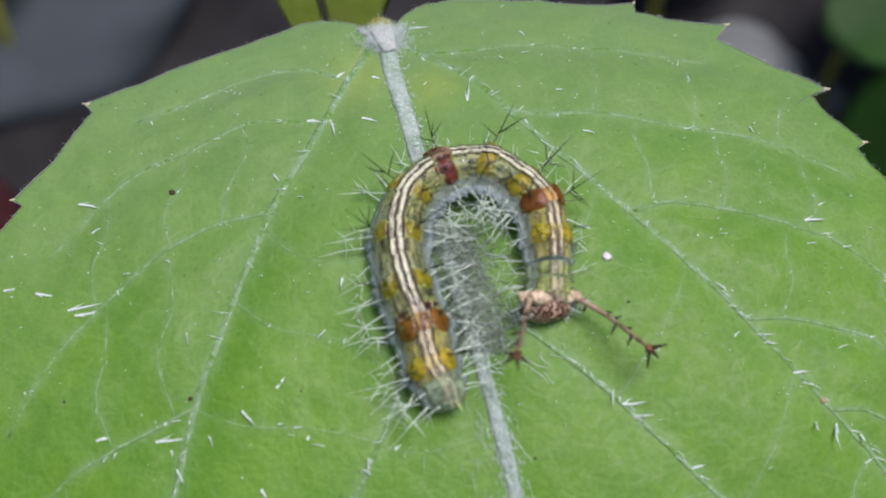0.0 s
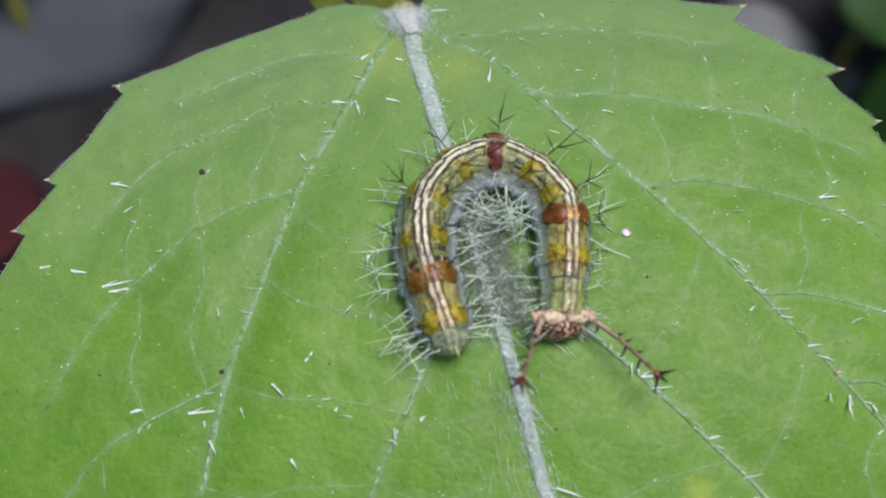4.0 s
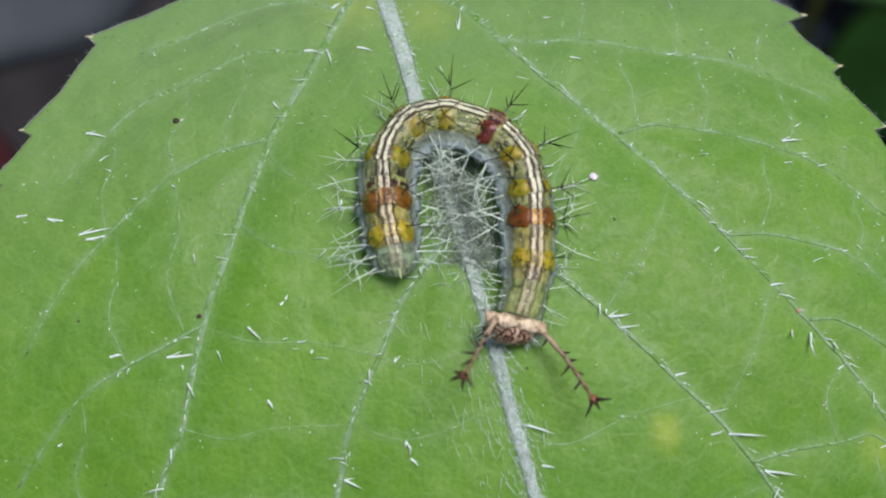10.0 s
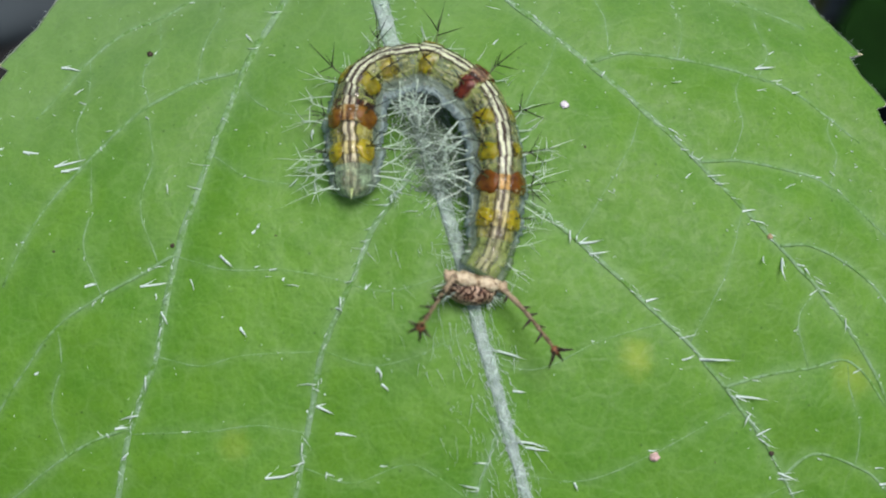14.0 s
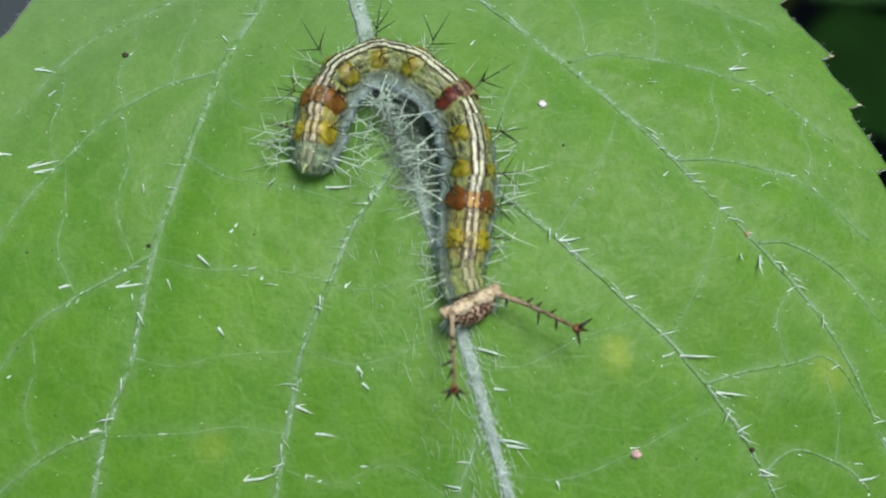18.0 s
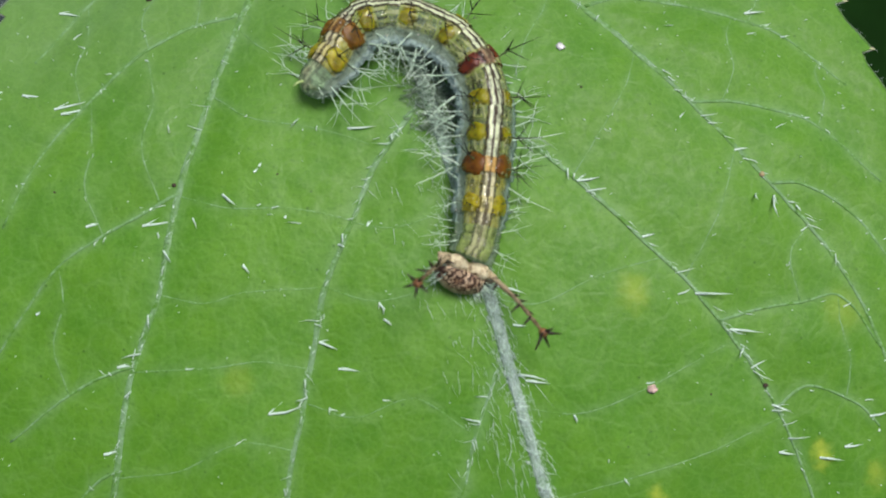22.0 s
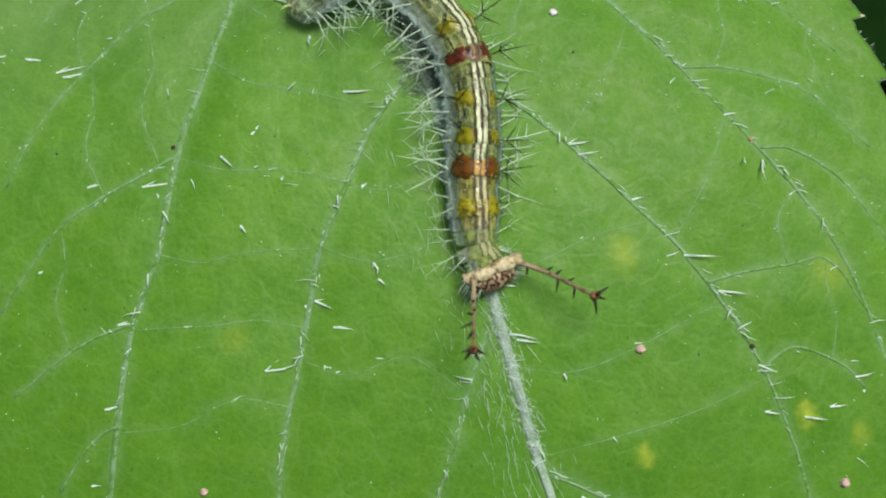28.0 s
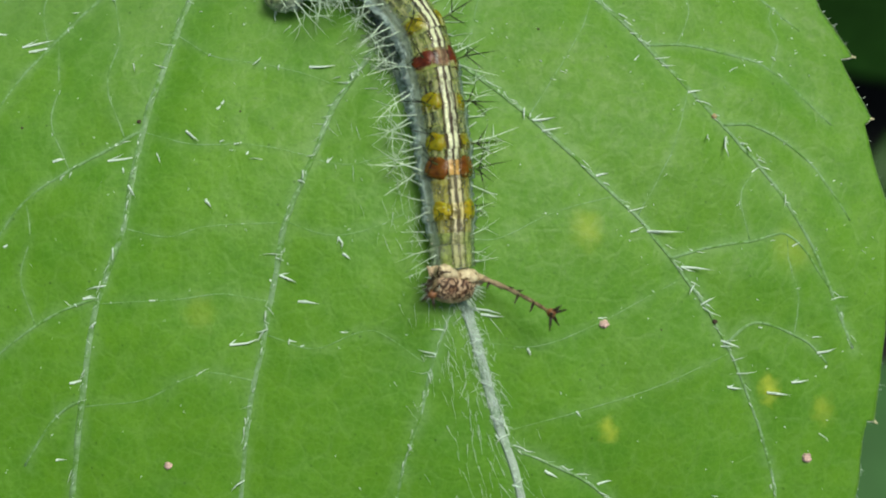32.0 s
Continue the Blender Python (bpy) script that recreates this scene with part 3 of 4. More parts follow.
def vein(name, line, a, b, material, label="", flat=0.42, up=0.0):
    n = len(line)
    xy = np.array([(p.x, p.y) for p in line])
    z = np.array([bend(x, y) for x, y in xy]) + lift(xy) + up
    radii = [(a + (b - a) * i / (n - 1)) * (1 + 0.10 * noise.noise(Vector((i * 0.6, a * 90, b)))) for i in range(n)]
    wob = [0.05 * noise.noise(Vector((i * 0.4, 7.7, a * 50))) for i in range(n)]
    path = [(x + w, y + w * 0.5, h - r * (0.04 if a < 0.4 else -0.02)) for (x, y), h, r, w in zip(xy, z, radii, wob)]
    v, f = tube(path, radii, 8, flat)
    return solid(name, v, f, material, leaf, label)


for number, (line, a, b) in enumerate(BOLD):
    vein("side_vein" if number else "midrib", line, a * (0.78 if number else 1.0), b * 1.1, VEIN if number else MIDRIB, "" if number else "thick pale grey midrib", 0.2 if number else 0.36)
for number, (line, a, b) in enumerate(FINE):
    vein("vein_branch" if number < 13 else "cross_vein", line, a, b, FINE_VEIN, flat=0.3 if number < 13 else 0.14)

for place, out, fore, jut in TIPS:
    tip = Vector((*place, bend(*place) + float(lift(np.array([tuple(place)]))[0]) - 0.02))
    dirn = Vector((*(out * 0.8 + fore * 0.35).normalized(), 0.12))
    v, f = tube([tip - dirn * 0.42 - Vector((*fore, 0)) * 0.10, tip - dirn * 0.16 - Vector((*fore, 0)) * 0.05, tip + dirn * 0.14], [0.16, 0.13, 0.03], 6, 0.6)
    solid("tooth_tip", v, f, TOOTH, leaf, "pale horny tooth tip")

# the fuzzy knot where the stalk meets the blade, and the stalk going down behind
knot_path = [on_leaf(-3.6, 3.3, 0.25), on_leaf(-3.85, 4.2, 0.2), Vector((-4.05, 4.9, -0.35)), Vector((-4.2, 5.6, -1.2)), Vector((-4.2, 6.6, -2.2))]
v, f = tube(knot_path, [0.30, 0.46, 0.56, 0.5, 0.5], 12, 0.42)
for arm in ([on_leaf(-3.9, 4.2, 0.12), on_leaf(-4.6, 4.75, 0.08), on_leaf(-5.3, 5.2, 0.0)], [on_leaf(-3.7, 4.2, 0.12), on_leaf(-3.45, 4.9, 0.06), on_leaf(-3.1, 5.5, -0.04)]):
    tube(arm, [0.36, 0.24, 0.06], 8, 0.35, v, f)
solid("stalk_knot", v, f, NODE, leaf, "woolly greyish-pink knot at the leaf base")
GROUND = -190.0
stalk_path = spline([(-4.2, 6.4, -1.8), (-5.0, 8.5, -8.0), (-7.0, 14.0, -30.0), (-9.0, 20.0, -80.0), (-9.0, 22.0, GROUND - 2)], 8)
v, f = tube(stalk_path, [0.7 + 0.5 * i / (len(stalk_path) - 1) for i in range(len(stalk_path))], 10)
solid("leaf_stalk", v, f, STEM, leaf, "yellow-green leaf stalk")


# the stoutest hairs: x, y, length, direction
STOUT_WEST = ((-16.2, -9.3, 1.3, 0.2), (-11.8, -13.8, 1.4, 0.7), (-12.1, -14.4, 1.3, 0.1), (-10.8, -13.8, 0.8, 1.4), (-7.4, -12.7, 0.5, 0.8), (-14.5, -14.3, 0.6, 0.3), (-8.7, -13.5, 0.8, -0.8), (-6.1, -14.5, 0.4, 1.1), (-7.8, -16.2, 0.5, -1), (-13.7, -22.5, 0.7, 0.2), (-14.4, -25.1, 0.9, 0.2), (-6.8, -21.4, 1.3, 0.2), (-13.1, -19.5, 0.9, 0.1), (-15.9, -9.5, 1, 0.2), (-7.2, -12.5, 0.4, 1), (-16.5, -4.5, 0.9, -0.3), (-7, -0.8, 0.7, -0.2), (-19.1, -8.3, 0.8, 0), (-17.7, -8.5, 0.9, -0.2), (-14.5, -14.3, 0.5, 0.2), (-16.6, -17.4, 1, 0.4))
STOUT_MID = ((-3.5, -11, 1.1, 0), (-4.7, -18.9, 0.8, -0.5), (-2.2, -17.7, 0.6, -1.3), (-2, -18.3, 0.4, -0.8), (-3.9, -19.9, 0.8, -0.2), (-5.1, -19.1, 0.8, 1.3), (-2.7, -14.8, 0.7, 1.2), (-6, -0.8, 1, -1.3), (-5, -8.5, 0.6, -1.5), (-0.1, 0.1, 1, 1.5), (-2.8, 5.2, 0.8, -0), (-4.6, -0.9, 0.7, -0.4), (-4.3, 1.7, 0.4, -0.5), (-5.9, 1.8, 0.5, 0.7), (2.7, -17, 1.1, -0.4))
STOUT_EAST = ((11, -17, 1.4, -0.1), (12.5, -18.2, 1.2, -0.2), (14.6, -13.1, 1.1, -1.6), (8.8, -15, 0.5, 0.2), (6.1, -12.9, 0.9, 0.1), (18.7, -20.9, 0.8, 0.2), (19.1, -21.4, 0.6, 0.9), (14.6, -22.4, 0.6, -0.2), (16.4, -22.5, 0.9, -0.2), (17.5, -22.1, 0.7, 0.1), (6.6, -25.6, 0.6, -0.6), (3.5, -20.1, 1.1, -0.3), (8.9, -26, 0.6, 0.2), (14, -5, 0.8, -0), (3.8, -20.3, 0.9, -0.2), (5.8, -21.5, 0.3, -1.3), (3.3, -18.4, 0.5, -0.2))


def hair_field():
    """Silvery hairs: scattered on the blade, thicker along the veins and beside the midrib."""
    rng = np.random.default_rng(5)
    rows = []  # x, y, length, radius, azimuth, rise
    for line, a, b in BOLD:
        for _ in range(int((0.25 if a < 0.4 else 1.2) * len(line)) + 2):
            i = rng.integers(0, len(line) - 1)
            p = line[i].lerp(line[i + 1], rng.random())
            d = (line[i + 1] - line[i]).normalized()
            s = rng.choice((-1, 1))
            az = math.atan2(d.y, d.x) + s * rng.uniform(0.15, 1.3)
            rows.append((p.x + d.y * s * a * 0.6, p.y - d.x * s * a * 0.6, rng.uniform(0.3, 1.0), rng.choice((0.016, 0.028, 0.05)), az, rng.uniform(0.1, 0.6)))
        for _ in range(int(0.7 * len(line)) if a < 0.4 else 0):  # lying along the vein
            i = rng.integers(0, len(line) - 1)
            p = line[i].lerp(line[i + 1], rng.random())
            d = line[i + 1] - line[i]
            rows.append((p.x + rng.normal(0, 0.07), p.y + rng.normal(0, 0.05), rng.uniform(0.2, 0.65), rng.choice((0.010, 0.014, 0.026)), math.atan2(d.y, d.x) + rng.normal(0, 0.2), rng.uniform(0.02, 0.25)))
    for line, a, b in FINE:
        bunch = [rng.integers(0, len(line) - 1) for _ in range(2 + len(line) // 12)]
        for _ in range(int(len(line) * 0.16) + 1):
            i = int(np.clip(rng.choice(bunch) + rng.integers(-2, 3), 0, len(line) - 2))
            p, d = line[i], line[i + 1] - line[i]
            az = math.atan2(d.y, d.x) + rng.normal(0, 0.4) if rng.random() < 0.55 else rng.choice((-1.5, -1.2, 0.3, 3.4)) + rng.normal(0, 0.3)
            rows.append((p.x + rng.normal(0, 0.13), p.y + rng.normal(0, 0.10), rng.uniform(0.10, 0.45), rng.choice((0.014, 0.020, 0.034)), az, rng.uniform(0.05, 0.5)))
    for k in range(620):  # long stiff hairs, and many specks
        r, at = math.sqrt(rng.random()) * 0.97, rng.integers(0, len(OUT))
        p = CENTRE + r * (OUT[at] - CENTRE)
        az = rng.choice((-1.45, -1.1, -1.9, 0.1, 3.3)) + rng.normal(0, 0.3)
        if k < 45:
            rows.append((p.x, p.y, rng.uniform(0.3, 0.8), rng.uniform(0.022, 0.045), az, rng.uniform(0.1, 0.6)))
        else:
            rows.append((p.x, p.y, rng.uniform(0.06, 0.2), rng.uniform(0.016, 0.03), az, rng.uniform(0.2, 1.0)))
    for _ in range(420):  # fringe on the rim
        k = rng.integers(0, len(OUT))
        p = OUT[k]
        az = math.atan2(p.y - CENTRE.y, p.x - CENTRE.x) + rng.normal(0, 0.6)
        rows.append((p.x, p.y, rng.uniform(0.1, 0.3), 0.007, az, rng.uniform(-0.2, 0.5)))
    rows = np.array(rows)
    z = np.array([bend(x, y) for x, y in rows[:, :2]]) + lift(rows[:, :2])
    verts, faces = [], []
    for (x, y, ln, rad, az, rise), h in zip(rows.tolist(), z.tolist()):
        hair(verts, faces, Vector((x, y, h - 0.02)), Vector((math.cos(az) * math.cos(rise), math.sin(az) * math.cos(rise), math.sin(rise))), ln, rad, float(rng.normal(0, 0.10)))
    ob = solid("leaf_hairs", verts, faces, HAIR, leaf, "scattered silvery hairs")
    ob["kind"] = "stuff"


def wool_field():
    """Fine wool: a silky drift along the midrib and a tuft on the stalk's knot."""
    rng = np.random.default_rng(9)
    rows = []
    mid = BOLD[0][0]
    for _ in range(420):
        y = rng.uniform(-27, -13)
        x = 0.9 + (-12.6 - y) * 0.33 - 0.3 - abs(rng.normal(0, 1.3)) * rng.choice((1.0, 1.0, -0.45))
        rows.append((x, y, rng.uniform(0.2, 1.3), rng.choice((0.005, 0.006, 0.011)), rng.normal(-1.33, 0.2), rng.uniform(0.02, 0.35)))
    for _ in range(320):  # matted under the larva's bend
        y = rng.uniform(-12.0, -4.5)
        x = -0.9 + (-7.0 - y) * 0.30 + rng.normal(0.6, 1.0)
        rows.append((x, y, rng.uniform(0.3, 1.3), rng.choice((0.008, 0.011, 0.018)), rng.uniform(0, 6.28), rng.uniform(0.02, 0.5)))
    for _ in range(2200):  # down on the midrib itself
        k = rng.integers(0, len(mid) - 30)
        p = mid[k].lerp(mid[k + 1], rng.random())
        rows.append((p.x + rng.normal(0, 0.22), p.y, rng.uniform(0.25, 0.6), 0.011, rng.normal(-1.3, 0.5), rng.uniform(0.1, 0.6)))
    for _ in range(1500):
        x, y = rng.normal(-3.9, 0.5), rng.normal(4.4, 0.5)
        rows.append((x, y, rng.uniform(0.25, 0.65), 0.010, rng.uniform(0, 6.28), rng.uniform(0.3, 1.3)))
    rows = np.array(rows)
    z = np.array([bend(x, y) for x, y in rows[:, :2]]) + lift(rows[:, :2])
    verts, faces = [], []
    for (x, y, ln, rad, az, rise), h in zip(rows.tolist(), z.tolist()):
        hair(verts, faces, Vector((x, y, h + 0.03)), Vector((math.cos(az) * math.cos(rise), math.sin(az) * math.cos(rise), math.sin(rise))), ln, rad, float(rng.normal(0, 0.04 if y < -13 else 0.14)))
    ob = solid("leaf_wool", verts, faces, WOOL, leaf, "fine whitish wool along the midrib")
    ob["kind"] = "stuff"


def hair(verts, faces, root, ahead, length, radius, curl=0.0):
    side = ahead.cross(Vector((0.1, 0.2, 1))).normalized()
    up = side.cross(ahead)
    first = len(verts)
    mid = root + ahead * length * 0.5 + side * curl * length * 0.5
    for p, r in ((root, radius), (mid, radius * 0.8)):
        for k in range(3):
            a = 2.094 * k
            verts.append(p + r * (math.cos(a) * side + math.sin(a) * up))
    verts.append(root + ahead * length)
    for k in range(3):
        a, b = first + k, first + (k + 1) % 3
        faces.append((a, b, b + 3, a + 3))
        faces.append((a + 3, b + 3, first + 6))


def dimming_field():
    """Matted grey down, added over the upper midrib to darken the larva's bend."""
    rng = np.random.default_rng(17)
    rows = []
    for _ in range(1900):
        y = rng.uniform(-11.2, -6.3)
        x = -1.8 - (y + 4.2) * 0.29 + rng.normal(0.45, 0.62)
        rows.append((x, y, rng.uniform(0.25, 0.8), rng.choice((0.012, 0.018, 0.026)), rng.uniform(0, 6.28), rng.uniform(0.05, 0.75)))
    rows = np.array(rows)
    z = np.array([bend(x, y) for x, y in rows[:, :2]]) + lift(rows[:, :2])
    verts, faces = [], []
    for (x, y, ln, rad, az, rise), h in zip(rows.tolist(), z.tolist()):
        hair(verts, faces, Vector((x, y, h + 0.03)), Vector((math.cos(az) * math.cos(rise), math.sin(az) * math.cos(rise), math.sin(rise))), ln, rad, float(rng.normal(0, 0.2)))
    ob = solid("matted_down", verts, faces, DOWN, leaf, "grey-green down added to dim the midrib in the larva's bend")
    ob["kind"] = "stuff"


def stout_hairs():
    """The stoutest hairs, each with a short side strand."""
    rng = np.random.default_rng(23)
    for x, y, length, az in STOUT_WEST + STOUT_MID + STOUT_EAST:
        verts, faces = [], []
        root = on_leaf(x, y, 0.01)
        for rise, ln, rad, turn in ((0.12, max(0.4, length * 1.15), 0.060, 0.0), (0.3, max(0.25, length * 0.6), 0.034, rng.normal(0, 0.25))):
            a = az + turn
            hair(verts, faces, root, Vector((math.cos(a) * math.cos(rise), math.sin(a) * math.cos(rise), math.sin(rise))), ln, rad, float(rng.normal(0, 0.08)))
        solid("stout_hair", verts, faces, HAIR, leaf, "stout silvery hair")


hair_field()
wool_field()
dimming_field()
stout_hairs()


# ---- small debris on the leaf ----
def crumb(name, x, y, size, material, label, squash=0.6, seed=0):
    bm = bmesh.new()
    bmesh.ops.create_icosphere(bm, subdivisions=3, radius=size)
    for v in bm.verts:
        v.co *= 1 + 0.55 * noise.noise(v.co * (2.2 / size) + Vector((seed, 0, 0)))
        v.co.z *= squash
    at = on_leaf(x, y, size * squash * 0.5)
    ob = part(name, bm, material)
    ob.location = at * MM
    return tagged(ob, label, "debris", "specks on the leaf")


PINK = simple("pink_crumb", (0.66, 0.48, 0.42), 0.7, 0.4, 8)
DARK = simple("dark_crumb", (0.05, 0.032, 0.018), 0.6, 0.4, 8)
WHITE = simple("white_crumb", (0.85, 0.86, 0.86), 0.25, 0.1, 8)
TAN = simple("tan_crumb", (0.42, 0.34, 0.17), 0.6, 0.3, 8)
crumb("grain", 9.1, -20.5, 0.19, PINK, "pinkish grain of debris on the leaf", seed=1)
crumb("grain", 18.3, -24.7, 0.2, PINK, "pinkish-white grain of debris on the leaf", seed=2)
crumb("grain", -9.5, -25.5, 0.16, PINK, "tiny pinkish grain on the leaf", seed=3)
crumb("speck", -12.4, -4.4, 0.12, DARK, "dark brown speck on the leaf", seed=4)
crumb("speck", 14.0, -20.1, 0.11, DARK, "dark speck on a leaf vein", seed=5)
crumb("speck", -10.8, -12.9, 0.09, DARK, "dark speck on a leaf vein", seed=6)
crumb("speck", 14.1, -12.3, 0.11, TAN, "tan speck on the leaf", seed=7)
crumb("flake", 5.6, -7.4, 0.17, WHITE, "shiny white flake on the leaf", 0.5, seed=8)
for px, py, s in ((-15.9, -12.9, 0.05), (2.7, -15.0, 0.05), (6.4, -9.2, 0.05), (-6.4, -12.8, 0.04), (11.6, -20.6, 0.04)):
    crumb("speck", px, py, s, DARK, "tiny dark speck on the leaf", seed=px)


# ---- the larva ----
larva = tagged(new("caterpillar"), "spiny striped caterpillar with horned tan head crawling on the leaf", "caterpillar")

# each segment, neck to tail: length, radius, skin, knob colour
SEGMENTS = ((1.15, 0.78, PALE, None), (1.4, 0.90, YELLOW, "yellow"), (1.35, 0.96, ORANGE, "orange"), (1.35, 0.98, OLIVE, "olive"),
            (1.55, 1.0, OLIVE, "olive"), (1.8, 1.02, RED, "red"), (1.85, 1.02, OLIVE, "olive"), (1.75, 1.02, OLIVE, "olive"),
            (1.7, 1.02, OLIVE, "olive"), (1.5, 1.0, BROWN, "amber"), (1.15, 0.93, YELLOW, "yellow"), (1.0, 0.80, TAIL, None))
LOW = 1.12  # height of the body's axis over the leaf


def ring_mesh(name, length, r0, r1, material, cap=False, seed=0.0, dent=0.035):
    """A plump ring of skin; x runs towards the head."""
    n, rows = 30, 10
    verts, faces = [], []
    for j in range(rows):
        u = j / (rows - 1)
        r = r1 + (r0 - r1) * u
        end = abs(2 * u - 1)
        plump = (1 - dent * end ** 3) * (1 + 0.016 * math.sin(u * 23 + seed))
        if cap:
            plump *= math.sqrt(max(0.02, 1 - (1 - u) ** 2.2))
        for k in range(n):
            a = 2 * math.pi * k / n
            y, z = math.sin(a), math.cos(a)
            wide = 1.0 + 0.04 * math.cos(2 * a)
            lump = 1 + 0.03 * noise.noise(Vector((u * 4 + seed, y * 2.5, z * 2.5)))
            fold = 0.44 + 0.16 * noise.noise(Vector((u * 5 + seed, y * 3, 8.0)))
            side = 1.0 + fold * math.exp(-((z + 0.30) / 0.19) ** 2)  # fleshy fold low on the flank
            verts.append(((u - 0.5) * length, r * plump * lump * y * side * 0.93 / wide, r * plump * lump * z * 1.0))
    for j in range(rows - 1):
        for k in range(n):
            a, b = j * n + k, j * n + (k + 1) % n
            faces.append((a, b, b + n, a + n))
    if cap:
        faces.append(tuple(range(n - 1, -1, -1)))
    mesh = bpy.data.meshes.new(name)
    mesh.from_pydata(verts, [], faces)
    mesh.transform(Matrix.Scale(MM, 4))
    mesh.update()
    mesh.polygons.foreach_set("use_smooth", [True] * len(mesh.polygons))
    mesh.materials.append(material)
    return mesh


def spine_mesh(seed, bristle, stalk, count, reach, flare=(0.25, 0.95)):
    """A branched spine along +z: a soft stalk with a whorl of bristles (second material)."""
    rng = random.Random(seed)
    dark = bristle is BRISTLE
    mesh = bpy.data.meshes.new("branched_spine")
    verts, faces = [], []
    path = [(0, 0, -0.06), (0.01, 0, stalk * 0.35), (rng.uniform(-0.06, 0.06), rng.uniform(-0.06, 0.06), stalk)]
    tube(path, [0.055, 0.034, 0.022] if dark else [0.034, 0.022, 0.016], 6, 1.0, verts, faces)
    green = len(faces)
    for k in range(count):
        a = 2 * math.pi * (k + rng.uniform(-0.3, 0.3)) / count
        rise = rng.uniform(*flare)
        at = Vector(path[2]) * (1.0 if k % 3 else 0.72)
        d = Vector((math.cos(a) * math.cos(rise), math.sin(a) * math.cos(rise), math.sin(rise)))
        faces.append((7, 8, len(verts)))  # the bristle grows out of the stalk
        hair(verts, faces, at - d * 0.03, d, reach * rng.uniform(0.65, 1.15), 0.028 if dark else 0.015, rng.uniform(-0.12, 0.12))
    faces.append((8, 9, len(verts)))
    hair(verts, faces, Vector(path[2]) - Vector((0, 0, 0.05)), Vector((rng.uniform(-0.2, 0.2), rng.uniform(-0.2, 0.2), 1)).normalized(), reach * 1.1, 0.028 if dark else 0.015)
    mesh.from_pydata([tuple(v) for v in verts], [], faces)
    mesh.transform(Matrix.Scale(MM, 4))
    mesh.materials.append(WHITE_BRISTLE if bristle is WHITE_BRISTLE else STALK)
    mesh.materials.append(bristle)
    mesh.polygons.foreach_set("material_index", [0] * green + [1] * (len(mesh.polygons) - green))
    mesh.update()
    return mesh


DARK_SPINES = [spine_mesh(s, BRISTLE, 0.55, 3, 1.35) for s in range(5)]
GREEN_SPINES = [spine_mesh(40 + s, GREY_BRISTLE, 0.6, 3, 0.95) for s in range(4)]
PALE_SPINES = [spine_mesh(20 + s, WHITE_BRISTLE, 0.85, 3, 0.95, (0.05, 0.85)) for s in range(6)]


def knob_mesh(name, material, seed):
    bm = bmesh.new()
    bmesh.ops.create_uvsphere(bm, u_segments=18, v_segments=11, radius=0.44)
    for v in bm.verts:
        v.co *= 1 + 0.30 * noise.noise(v.co * 2.6 + Vector((seed * 5.0, 0, 0)))
        v.co.z *= 0.34
        v.co.y *= 1.15
    bm.transform(Matrix.Scale(MM, 4))
    mesh = bpy.data.meshes.new(name)
    bm.to_mesh(mesh)
    bm.free()
    mesh.polygons.foreach_set("use_smooth", [True] * len(mesh.polygons))
    mesh.materials.append(material)
    return mesh


KNOB_MESH = {key: [knob_mesh("knob", mat, k) for k in range(4)] for key, mat in KNOBS.items()}


def proleg_mesh():
    bm = bmesh.new()
    bmesh.ops.create_cone(bm, cap_ends=True, segments=12, radius1=0.24, radius2=0.36, depth=0.55)
    for v in bm.verts:
        v.co *= 1 + 0.08 * noise.noise(v.co * 4)
    bm.transform(Matrix.Scale(MM, 4))
    mesh = bpy.data.meshes.new("proleg")
    bm.to_mesh(mesh)
    bm.free()
    mesh.polygons.foreach_set("use_smooth", [True] * len(mesh.polygons))
    mesh.materials.append(PALE_LEG)
    return mesh


PALE_TIP = simple("tail_point", (0.50, 0.66, 0.26), 0.3, 0.2, 5)
PALE_LEG = simple("pale_leg", (0.40, 0.46, 0.38), 0.35, 0.15, 4)
PROLEG = proleg_mesh()
RINGS = []  # (object, distance behind the head)


def under(parent, name, mesh, m, label=""):
    ob = new(name, mesh)
    ob.parent = parent
    ob.matrix_basis = m
    if label:
        ob["label"] = label
    return ob


KNOB_LABEL = {"olive": "shiny olive knob", "orange": "shiny orange-brown knob", "amber": "shiny amber knob", "red": "shiny dark red knob", "yellow": "shiny yellow knob"}
KNOB_SIZE = {"olive": 0.88, "red": 1.1, "yellow": 0.95, "orange": 1.15, "amber": 1.15}


def spine_on(ring, rng, angle, s, radius, bank, size, label, lean=0.25, slip=0.15):
    """One branched spine at an angle round the ring, on side s."""
    a = radians(angle + rng.uniform(-5, 5))
    out = Vector((rng.uniform(-lean, lean), s * math.sin(a), math.cos(a) + (0.12 if angle > 100 else 0.0)))
    root = Vector((rng.uniform(-slip, slip), s * math.sin(a) * radius * (0.87 if angle < 90 else 1.06), math.cos(a) * radius * 0.95))
    turn = out.to_track_quat("Z", "Y").to_matrix().to_4x4() @ Matrix.Rotation(rng.uniform(0, 6.28), 4, "Z")
    under(ring, "branched_spine", rng.choice(bank), Matrix.Translation(root * MM) @ turn @ Matrix.Scale(size, 4), label)


